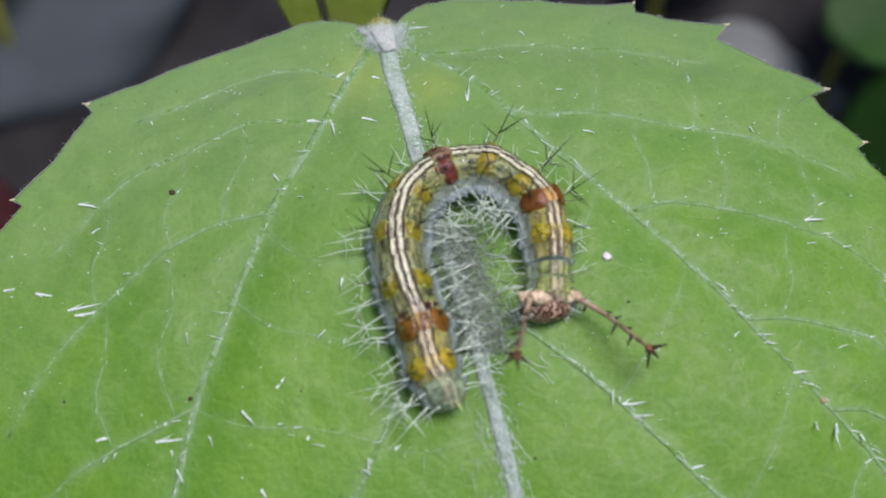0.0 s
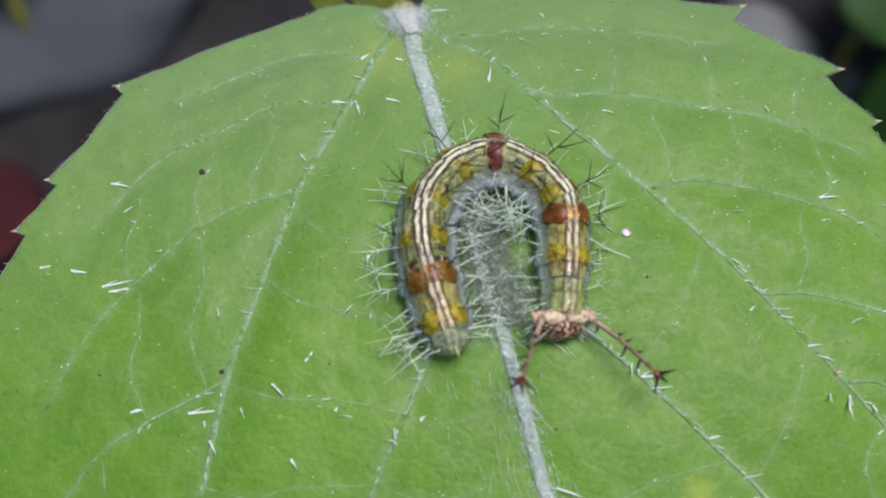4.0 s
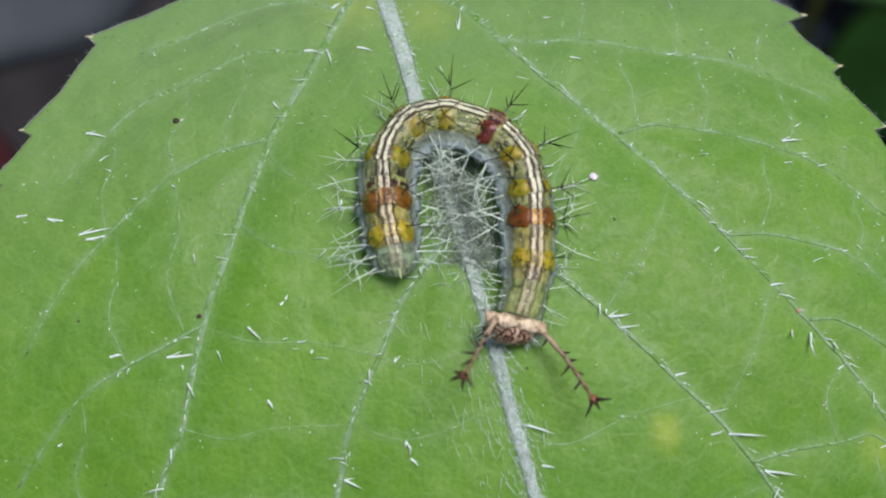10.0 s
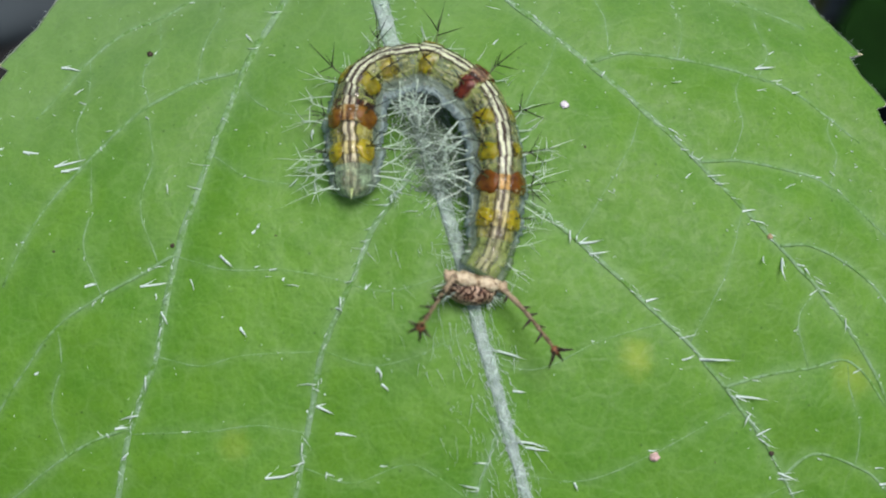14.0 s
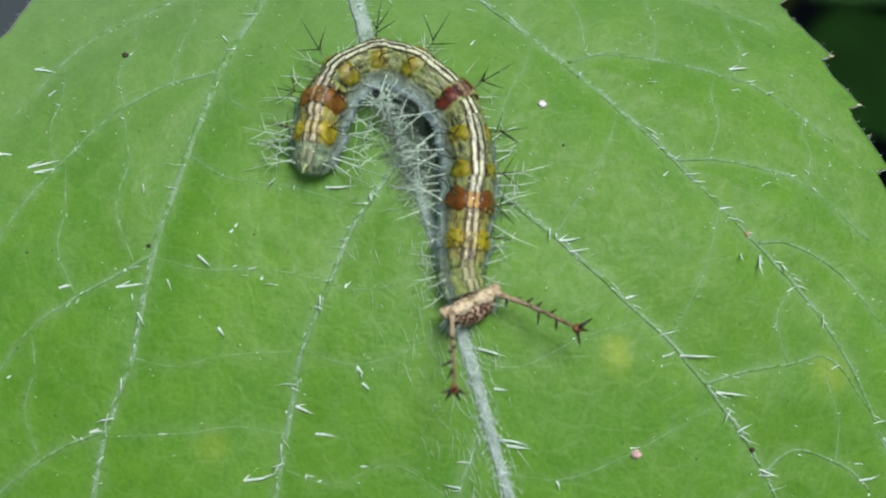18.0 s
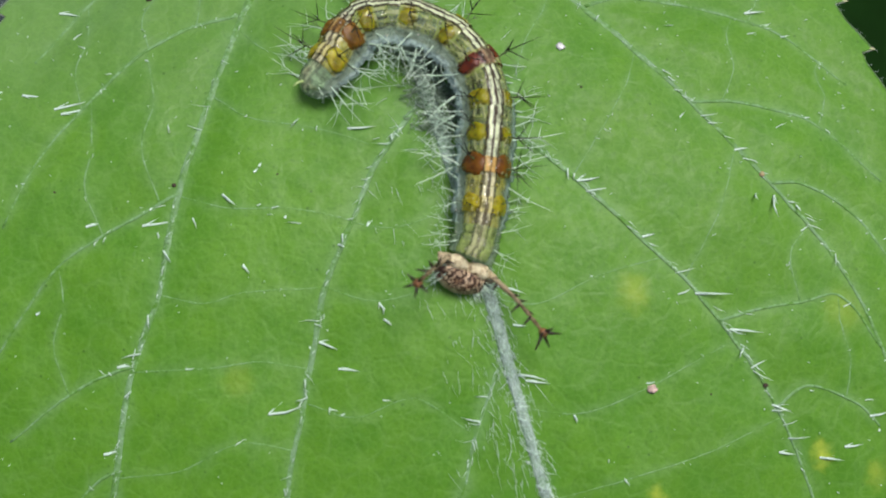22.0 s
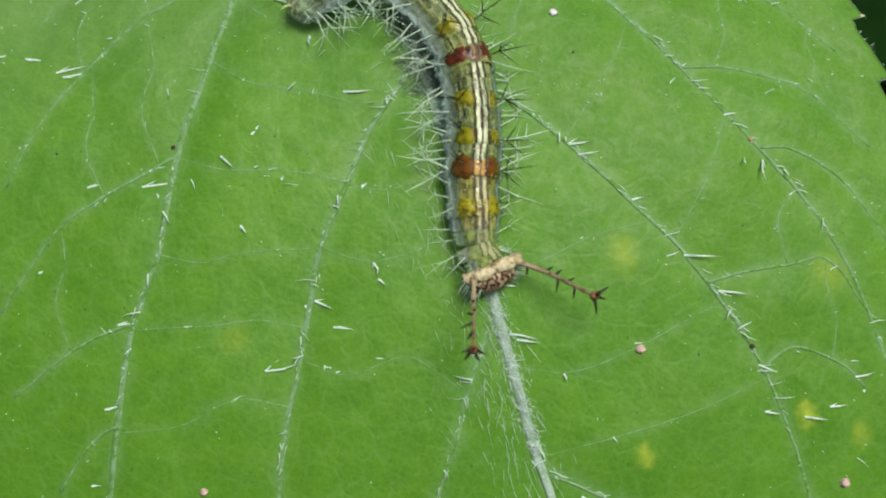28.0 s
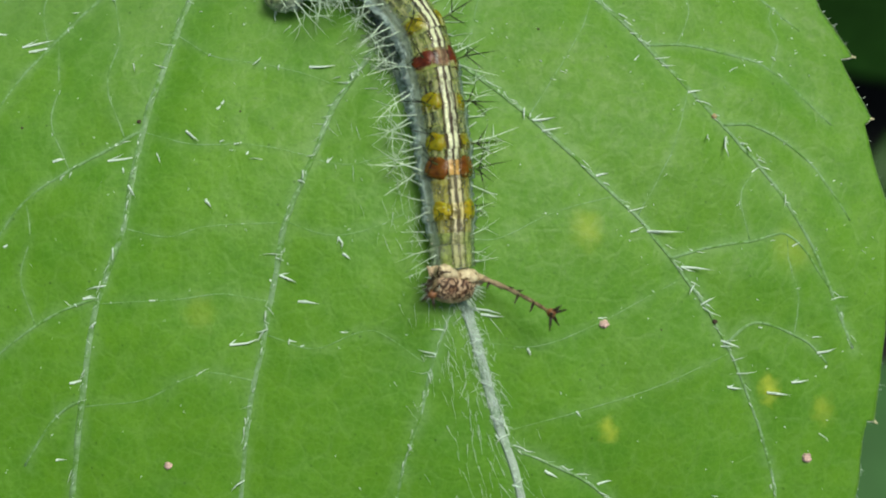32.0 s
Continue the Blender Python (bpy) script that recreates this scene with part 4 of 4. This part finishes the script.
def build_rings():
    rng = random.Random(11)
    count = len(SEGMENTS)
    for i, (pitch, radius, skin, knob) in enumerate(SEGMENTS):
        ahead_r = SEGMENTS[max(i - 1, 0)][1]
        back_r = SEGMENTS[min(i + 1, count - 1)][1]
        for j in (-1, 0, 1):  # front, middle, rear
            place = i + j / 3
            if i == 0:
                place = (-0.45, -0.08, 0.30)[j + 1]
            if i == count - 1:
                place = (10.66, 11.05, 11.5)[j + 1]
            front = radius + (ahead_r - radius) * max(0.0, (0.5 - j) / 3 - 0.16)
            rear = radius + (back_r - radius) * max(0.0, (0.5 + j) / 3 - 0.16)
            pinch = 0.965 if j else 1.0
            if not j and knob:
                pinch = 1.03 if knob == "olive" else 1.06
            coat = CLEAR if j and knob else skin
            if (i, j) in ((1, -1), (1, 1), (2, -1), (9, 1), (10, -1), (10, 1)):  # pale and yellowish towards both ends
                coat = CREAM
            if i == 9 and j == -1:
                coat = MAROON
            last = i == count - 1 and j == 1
            mesh = ring_mesh("body_ring", 0.95 if last else pitch / 3 * 1.42, front * pinch, rear * pinch, coat, last, i * 3.0 + j)
            ring = new("body_ring", mesh)
            ring.parent = larva
            ring["label"] = "ring of translucent skin with cream and black stripes"
            RINGS.append((ring, place))
            # a row of pale spines on the low fold of every ring
            for s in (-1, 1):
                for angle in (106,) if j else (90, 110):
                    spine_on(ring, rng, angle, s, radius, PALE_SPINES, rng.uniform(0.95, 1.4) * (0.7 if i in (0, 1) else 1.0), "whitish branched spine", 0.6, 0.25)
            if last:
                for s in (-1, 1):
                    spine_on(ring, rng, 62, s, radius, PALE_SPINES, 0.8, "whitish branched spine", 0.2)
                tip, tip_faces = tube([(-0.05, 0, 0.62), (-0.22, 0, 0.86), (-0.46, 0, 0.98)], [0.08, 0.05, 0.015], 8)
                solid("tail_point", tip, tip_faces, PALE_TIP, ring, "pale yellow-green tail point")
            if j:
                continue
            if knob:
                for s in (-1, 1):
                    a = radians(50)
                    m = Matrix.Scale(KNOB_SIZE[knob] * rng.uniform(0.92, 1.08), 4)
                    m = Matrix.Translation(Vector((-0.05, s * math.sin(a) * radius * 0.87, math.cos(a) * radius * 0.92)) * MM) @ Matrix.Rotation(-s * a, 4, "X") @ m
                    under(ring, "knob", rng.choice(KNOB_MESH[knob]), m, KNOB_LABEL[knob])
                for s in (-1, 1):
                    small = 0.7 if i == 1 else 1.0
                    spine_on(ring, rng, 44, s, radius, DARK_SPINES, rng.uniform(0.9, 1.1) * small, "short stalked spine with dark bristles")
                    spine_on(ring, rng, 72, s, radius, GREEN_SPINES, rng.uniform(0.8, 1.0) * small, "greenish branched spine with a dark tip")
            legs = i in (0, 1, 2, 5, 6, 7, 8, 11)
            for s in (-1, 1) if legs else ():
                under(ring, "proleg", PROLEG, Matrix.Translation(Vector((0, s * 0.40 * radius, -0.86 * radius)) * MM) @ Matrix.Rotation(s * 0.15, 4, "X"))


build_rings()


def build_head():
    bm = bmesh.new()
    bmesh.ops.create_icosphere(bm, subdivisions=4, radius=1.0)
    for v in bm.verts:
        x, y, z = v.co
        shoulder = 0.28 * max(0.0, z) * abs(y)  # the crown rises into the horns
        dip = -0.20 * max(0.0, z) * (1 - abs(y)) ** 2
        cheek = 1 + 0.12 * max(0.0, -z)
        v.co = Vector((x * 0.62 + 0.06, y * 1.10 * cheek, z * 0.74 + shoulder * 0.6 + dip - 0.66))
        v.co += v.co.normalized() * 0.07 * noise.noise(v.co * 3.4) + Vector((0.06, 0, 0)) * noise.noise(v.co * 7)
    head = part("head", bm, HEAD, larva, "tan and dark-brown mottled head capsule")
    ridge = spline([(0.06, -1.02, -0.06), (0.05, -0.66, 0.0), (-0.02, 0.0, -0.12), (0.05, 0.66, 0.0), (0.06, 1.02, -0.06)], 8)
    v, f = tube(ridge, [0.20 + 0.12 * math.sin(math.pi * min(1.0, abs(2 * k / (len(ridge) - 1) - 1) * 1.25)) + 0.03 * noise.noise(Vector((k * 0.9, 2.0, 0))) - (0.12 if k in (0, len(ridge) - 1) else 0.0) for k in range(len(ridge))], 14)
    solid("crown_ridge", v, f, CROWN, head, "pale tan ridge between the horns")
    rng = random.Random(4)
    for s in (-1, 1):
        base, tip = Vector((0.0, s * 0.95, 0.0)), Vector((3.09, s * 2.79, 1.01))
        mid1 = base.lerp(tip, 0.33) + Vector((0.15, s * 0.12, 0.16))
        mid2 = base.lerp(tip, 0.68) + Vector((0.08, s * 0.06, 0.12))
        path = spline([base - Vector((0.1, -s * 0.25, 0.3)), base, mid1, mid2, tip], 6)
        n = len(path)
        radii = [0.21 * (1 - i / (n - 1)) ** 3.4 + 0.075 + 0.016 * math.sin(i * 1.9) + 0.012 * math.sin(i * 3.1 + s) for i in range(n)]
        v, f = tube(path, radii, 10)
        horn = solid("horn", v, f, HORN, head, "long mottled brown knobbly horn")
        ahead = (tip - mid2).normalized()
        side = ahead.cross(Vector((0, 0, 1))).normalized()
        up = side.cross(ahead)
        for k in range(5):  # the rosette at the tip
            a = 2 * math.pi * k / 5 + 0.3
            d = (ahead * 0.55 + side * math.cos(a) + up * math.sin(a)).normalized()
            v, f = tube([tip - ahead * 0.05, tip + d * 0.28, tip + d * rng.uniform(0.55, 0.8)], [0.095, 0.075, 0.02], 6)
            solid("horn_spike", v, f, SPIKE, head)
        for k in range(7):  # spurs along the shaft
            i = 9 + int(k * (n - 13) / 7)
            a = rng.uniform(0, 6.28)
            d = (side * math.cos(a) + up * math.sin(a) + ahead * 0.35).normalized()
            v, f = tube([path[i], path[i] + d * 0.22, path[i] + d * rng.uniform(0.4, 0.62)], [0.075, 0.055, 0.014], 6)
            solid("horn_spike", v, f, SPIKE, head)
        bm = bmesh.new()
        bmesh.ops.create_icosphere(bm, subdivisions=2, radius=0.2)
        bmesh.ops.translate(bm, verts=bm.verts, vec=tip)
        part("horn_tip", bm, HORN_TIP, head, "rusty orange horn tip")
    v, f = [], []
    for _ in range(170):
        d = Vector((rng.uniform(-0.1, 1.0), rng.uniform(-1, 1), rng.uniform(-0.9, 0.5))).normalized()
        root = Vector((d.x * 0.60 + 0.06, d.y * 1.06, d.z * 0.72 - 0.66))
        if abs(d.y) < 0.72:
            continue
        hair(v, f, root, (d + Vector((0.4, 0, -0.1))).normalized(), rng.uniform(0.3, 0.75), 0.022)
    solid("face_bristles", v, f, WHITE_BRISTLE, head, "short whitish bristles")
    return head


HEAD_OB = build_head()


# ---- ground far below ----
def build_ground():
    bm = bmesh.new()
    bmesh.ops.create_grid(bm, x_segments=80, y_segments=80, size=1.0)
    for v in bm.verts:
        r = v.co.length
        v.co.xy = v.co.xy * (400 + 400000 * r ** 6)
        v.co.z = GROUND + 9 * noise.noise(Vector((v.co.x * 0.012, v.co.y * 0.012, 0))) if r < 0.9 else GROUND
    ob = part("ground", bm, SOIL)
    return tagged(ob, "dark damp soil far below the leaf", "ground", kind="structure")


build_ground()


def stone(x, y, size, material, label, seed):
    bm = bmesh.new()
    bmesh.ops.create_icosphere(bm, subdivisions=4, radius=1.0)
    for v in bm.verts:
        v.co *= 1 + 0.3 * noise.noise(v.co * 1.1 + Vector((seed, 0, 0)))
        v.co = Vector((v.co.x * size, v.co.y * size * 0.8, v.co.z * size * 0.35))
    ob = part("stone", bm, material)
    ob.location = Vector((x, y, GROUND + size * 0.1)) * MM
    return tagged(ob, label, "stone", "stones on the soil")


def broad_leaf(name, x, y, z, length, width, turn, tilt, material, label, category="leaf"):
    """A curled leaf with a midrib crease on a short stalk that reaches the ground."""
    bm = bmesh.new()
    rows, cols = 16, 9
    grid = []
    for i in range(rows):
        u = i / (rows - 1)
        half = width / 2 * math.sin(math.pi * min(1, 0.04 + 0.96 * u) ** 0.8) + 0.4
        line = []
        for j in range(cols):
            w = 2 * j / (cols - 1) - 1
            line.append(bm.verts.new((u * length, w * half, 0.18 * half * abs(w) - length * 0.22 * u * u)))
        grid.append(line)
    for i in range(rows - 1):
        for j in range(cols - 1):
            bm.faces.new((grid[i][j], grid[i + 1][j], grid[i + 1][j + 1], grid[i][j + 1]))
    bmesh.ops.solidify(bm, geom=bm.faces[:], thickness=0.5)
    thing = tagged(new(name), label, category, "leaves of " + name.split("_")[0] + " growth")
    thing.matrix_basis = pose(x * MM, y * MM, z * MM, 0, tilt, turn)
    part("blade", bm, material, thing)
    foot = thing.matrix_basis.inverted() @ (Vector((x, y, GROUND - 2)) * MM)
    thick = min(1.2, width * 0.1)
    v, f = tube([Vector((length * 0.05, 0, -0.2)), foot / MM * 0.5 + Vector((length * 0.05, length * 0.03, 0)), foot / MM], [thick, thick * 1.2, thick * 1.5], 8)
    solid("stalk", v, f, STEM, thing)
    return thing


stone(-128, 205, 52, SLATE, "bluish-grey slate stone on the soil", 1.0)
stone(-170, 95, 60, SLATE, "bluish-grey slate stone on the soil", 5.0)
stone(71, 192, 16, PALE_STONE, "small pale grey stone on the soil", 2.0)
stone(90, 181, 7, PALE_STONE, "small pale grey stone on the soil", 6.0)
stone(96, 42, 34, MOSSY, "mossy green stone on the soil", 3.0)
stone(-92, 48, 26, SLATE, "bluish-grey slate stone on the soil", 7.0)
broad_leaf("fallen_leaf", -106, 92, GROUND + 34, 40, 36, 84, 0, FALLEN, "dull red fallen leaf lying on the stones")
broad_leaf("weed_leaf", 88, 176, GROUND + 24, 74, 50, 24, -10, WEED, "dark green weed leaf growing near the soil")
broad_leaf("weed_leaf", 50, 204, GROUND + 20, 60, 34, 62, -8, WEED, "dark green weed leaf growing near the soil")
broad_leaf("weed_leaf", 90, 92, GROUND + 30, 66, 36, 12, -8, WEED, "dark green weed leaf growing near the soil")
broad_leaf("weed_leaf", -112, 182, GROUND + 40, 50, 30, 120, -6, WEED, "dark green weed leaf growing near the soil")
broad_leaf("young_leaf", -5.9, 8.6, -5.0, 15, 3.3, 90, -4, YOUNG, "young yellow-green leaf behind the leaf base")
broad_leaf("young_leaf", -7.6, 7.8, -4.4, 11, 1.3, 112, -6, YOUNG, "narrow yellow-green young leaf behind the leaf base")
broad_leaf("weed_leaf", 84, 140, GROUND + 22, 70, 48, 14, -6, SHADE_WEED, "weed leaf near the soil, its green darkened to paint shade")


# ---- movement ----
# the middle of each segment on the leaf, neck to tail, in millimetres
PATHS = {
    0: ((3.30, -9.36), (3.19, -7.45), (2.88, -6.00), (2.16, -5.23), (0.81, -4.36), (-0.99, -4.56), (-2.27, -5.67), (-2.75, -7.46), (-2.37, -9.48), (-1.72, -10.93), (-1.34, -12.33), (-0.86, -13.03)),
    1.5: ((3.51, -10.04), (3.38, -8.30), (3.01, -6.80), (2.42, -6.03), (1.46, -5.14), (-0.40, -4.89), (-2.22, -5.93), (-2.61, -7.25), (-2.56, -9.06), (-2.06, -10.55), (-1.59, -11.92), (-1.19, -12.49)),
    3: ((3.13, -10.39), (3.10, -8.64), (2.93, -7.18), (2.58, -6.06), (1.63, -5.25), (-0.09, -4.71), (-1.58, -5.47), (-2.54, -6.94), (-2.64, -8.66), (-2.25, -10.21), (-1.66, -11.68), (-1.43, -12.15)),
    6: ((2.78, -11.82), (2.93, -10.38), (3.14, -8.61), (2.91, -7.93), (2.16, -6.60), (0.78, -5.51), (-1.08, -5.55), (-2.39, -6.61), (-2.76, -8.42), (-2.53, -9.86), (-2.23, -11.37), (-1.92, -12.16)),
    8: ((2.76, -12.45), (2.92, -11.02), (3.01, -9.57), (2.89, -8.28), (2.41, -6.94), (1.25, -5.96), (-0.83, -5.56), (-2.12, -6.16), (-2.87, -7.63), (-2.73, -9.34), (-2.54, -10.65), (-2.19, -11.40)),
    10: ((2.57, -12.86), (2.81, -11.61), (2.82, -10.00), (2.74, -8.81), (2.33, -7.47), (1.24, -6.31), (-0.59, -5.66), (-2.09, -6.02), (-3.01, -7.47), (-3.02, -9.25), (-2.82, -10.57), (-2.64, -11.30)),
    12: ((2.79, -13.60), (2.86, -12.36), (2.93, -11.01), (2.92, -10.00), (2.58, -8.41), (1.70, -7.23), (-0.35, -6.18), (-1.82, -6.29), (-2.89, -7.32), (-3.14, -8.99), (-3.01, -10.50), (-2.85, -11.32)),
    14: ((2.42, -14.03), (2.63, -12.87), (2.78, -11.54), (2.76, -10.28), (2.48, -8.96), (1.65, -7.58), (-0.09, -6.45), (-1.83, -6.62), (-2.87, -7.37), (-3.20, -8.84), (-3.17, -10.18), (-3.14, -11.01)),
    17: ((2.15, -14.68), (2.32, -13.56), (2.47, -12.08), (2.57, -10.78), (2.36, -9.41), (1.76, -7.89), (0.14, -6.52), (-1.35, -6.25), (-2.78, -6.91), (-3.48, -8.34), (-3.67, -9.63), (-3.73, -10.31)),
    19: ((2.01, -15.12), (2.12, -13.92), (2.25, -12.63), (2.44, -11.56), (2.37, -10.10), (1.84, -8.53), (0.27, -7.07), (-1.24, -6.38), (-2.73, -7.01), (-3.57, -8.09), (-3.93, -9.32), (-4.20, -10.08)),
    21: ((1.83, -15.65), (2.06, -14.38), (2.23, -13.10), (2.32, -11.86), (2.40, -10.48), (1.90, -8.97), (0.68, -7.55), (-0.99, -6.78), (-2.81, -6.96), (-3.63, -7.85), (-4.13, -9.04), (-4.62, -9.69)),
    23: ((1.78, -16.36), (2.00, -15.01), (2.14, -13.42), (2.32, -12.34), (2.31, -10.94), (1.94, -9.39), (0.97, -8.26), (-0.69, -7.27), (-2.55, -7.14), (-3.52, -7.80), (-4.17, -8.59), (-4.70, -9.05)),
    25: ((1.85, -16.83), (1.96, -15.28), (2.02, -13.78), (2.18, -12.68), (2.19, -11.24), (1.75, -9.60), (0.96, -8.29), (-0.32, -7.09), (-2.04, -6.65), (-3.59, -7.22), (-4.36, -7.83), (-4.84, -8.31)),
    28: ((2.18, -17.64), (2.09, -16.19), (2.03, -14.79), (2.12, -13.63), (2.03, -12.18), (1.76, -10.46), (1.22, -9.21), (-0.22, -7.35), (-2.13, -6.38), (-3.84, -6.72), (-4.64, -7.13), (-5.14, -7.65)),
    30: ((2.34, -18.01), (2.34, -16.65), (2.21, -15.43), (2.30, -14.25), (2.15, -12.77), (1.77, -11.08), (1.22, -9.84), (-0.15, -8.10), (-2.09, -6.90), (-3.62, -7.19), (-4.37, -7.64), (-4.87, -8.16)),
    32: ((2.64, -18.57), (2.55, -17.22), (2.38, -15.69), (2.33, -14.78), (2.12, -13.28), (1.82, -11.59), (1.34, -10.17), (0.14, -8.52), (-1.63, -7.25), (-3.28, -7.37), (-4.17, -7.77), (-4.66, -8.27)),
}
# the head: seconds, place and height over the leaf in millimetres, heading, nod and roll in degrees
HEADS = (
    (0, 3.27, -9.72, 1.25, -76, 4, -18),
    (1, 3.68, -10.05, 1.24, -74, 11, -14),
    (2, 3.00, -10.80, 1.40, -78, 4, -18),
    (3, 3.13, -10.93, 1.30, -78, 6, -12),
    (6, 2.51, -12.70, 1.41, -83, 9, -22),
    (7, 2.47, -12.96, 1.26, -84, 9, -16),
    (8, 2.66, -13.41, 1.32, -78, -0, -20),
    (9, 2.29, -13.41, 1.21, -87, -3, -22),
    (10, 2.24, -13.98, 1.48, -91, 7, -25),
    (11, 2.53, -14.31, 1.35, -84, 7, -23),
    (12, 2.66, -14.86, 1.56, -82, 14, -23),
    (13, 2.28, -14.98, 1.30, -89, 4, -26),
    (14, 1.86, -15.11, 1.36, -89, 2, -23),
    (17, 2.22, -15.85, 1.34, -71, 10, -10),
    (18, 2.42, -15.99, 1.41, -61, 12, -3),
    (19, 2.07, -16.26, 1.10, -76, -2, -8),
    (20, 2.15, -16.26, 1.17, -68, 3, -5),
    (21, 1.24, -16.36, 0.98, -106, -13, -25),
    (22, 1.46, -16.83, 1.12, -92, -11, -29),
    (23, 1.37, -17.24, 1.40, -92, -0, -29),
    (24, 1.85, -17.60, 1.44, -72, 2, -21),
    (25, 1.87, -17.57, 1.28, -79, 4, -16),
    (28, 2.81, -18.40, 1.37, -63, 9, -4),
    (29, 2.99, -18.60, 1.39, -63, 8, -5),
    (30, 1.96, -18.95, 1.40, -93, -3, -29),
    (31, 2.28, -19.13, 1.33, -88, -15, -34),
    (32, 2.78, -19.55, 1.54, -72, -16, -31),
)


GRID = np.arange(-1.0, 12.4, 0.1)  # places along the body, counted in segments from the neck


def along(points):
    """The body's line at every place of GRID; past the neck and the tail it runs straight on."""
    p = np.array(points)
    p = np.vstack((2 * p[0] - p[1], p, 2 * p[-1] - p[-2], 3 * p[-1] - 2 * p[-2]))
    out = []
    for u in GRID:
        i = int(np.clip(math.floor(u), 0, len(points) - 1))
        t = u - i
        if t < 0:
            out.append(p[1] + (p[2] - p[1]) * t)
            continue
        a, b, c, d = p[i], p[i + 1], p[i + 2], p[min(i + 3, len(p) - 1)]
        if t > 1:
            out.append(c + (c - b) * (t - 1))
            continue
        out.append(0.5 * (2 * b + (c - a) * t + (2 * a - 5 * b + 4 * c - d) * t * t + (3 * b - a - 3 * c + d) * t ** 3))
    return np.array(out)


def glide(t, at, values):
    """Values glide between their times."""
    i = int(np.clip(np.searchsorted(at, t) - 1, 0, len(at) - 2))
    u = float(np.clip((t - at[i]) / (at[i + 1] - at[i]), 0, 1))
    span = at[i + 1] - at[i]
    before = (values[i + 1] - values[max(i - 1, 0)]) / (at[i + 1] - at[max(i - 1, 0)])
    after = (values[min(i + 2, len(at) - 1)] - values[i]) / (at[min(i + 2, len(at) - 1)] - at[i])
    return ((2 * u ** 3 - 3 * u ** 2 + 1) * values[i] + (u ** 3 - 2 * u ** 2 + u) * span * before
            + (3 * u ** 2 - 2 * u ** 3) * values[i + 1] + (u ** 3 - u ** 2) * span * after)


def motions():
    times = np.array(sorted(PATHS))
    curves = np.array([along(PATHS[t]) for t in sorted(PATHS)])
    heads = np.array(HEADS)
    rows = {ring.name: [] for ring, _ in RINGS}
    head_rows = []
    for t in (k * 0.5 for k in range(65)):
        line = glide(t, times, curves)
        hx, hy, hz, yaw, nod, roll = glide(t, heads[:, 0], heads[:, 1:])
        # the neck reaches to the back of the head
        neck = line[10]
        nape = np.array((hx - 0.15 * math.cos(radians(yaw)), hy - 0.15 * math.sin(radians(yaw))))
        for k in range(10):
            line[k] = neck + (nape - neck) * (10 - k) / 9
        head_rows.append((t, pose(hx * MM, hy * MM, (hz + bend(hx, hy)) * MM) @ Matrix.Rotation(radians(yaw), 4, "Z")
                          @ Matrix.Rotation(radians(nod), 4, "Y") @ Matrix.Rotation(radians(roll), 4, "X")))
        for ring, place in RINGS:
            k = (place + 1.0) / 0.1
            i = min(int(k), len(line) - 2)
            p = Vector(line[i] + (line[i + 1] - line[i]) * (k - i))
            a, b = line[max(i - 4, 0)], line[min(i + 5, len(line) - 1)]
            tail = max(0.0, place - 10.3)
            here = bend(*p) + LOW * (1.0 - 0.16 * tail) + 0.04 * math.sin(1.9 * place - 1.9 * t)
            fore = Vector((*(a - b), bend(*a) - bend(*b))).normalized()
            side = Vector((0, 0, 1)).cross(fore).normalized()
            up = fore.cross(side)
            lean = 4 + 11 * max(0.0, -fore.y) + 8 * max(0.0, fore.x)
            m = Matrix((fore, side, up)).transposed().to_4x4() @ Matrix.Rotation(radians(-lean), 4, "X") @ Matrix.Rotation(radians(-14 * tail), 4, "Y")
            rows[ring.name].append((t, Matrix.Translation(Vector((p.x, p.y, here)) * MM) @ m))
    for ring, _ in RINGS:
        walk(ring, rows[ring.name])
    walk(HEAD_OB, head_rows)


motions()
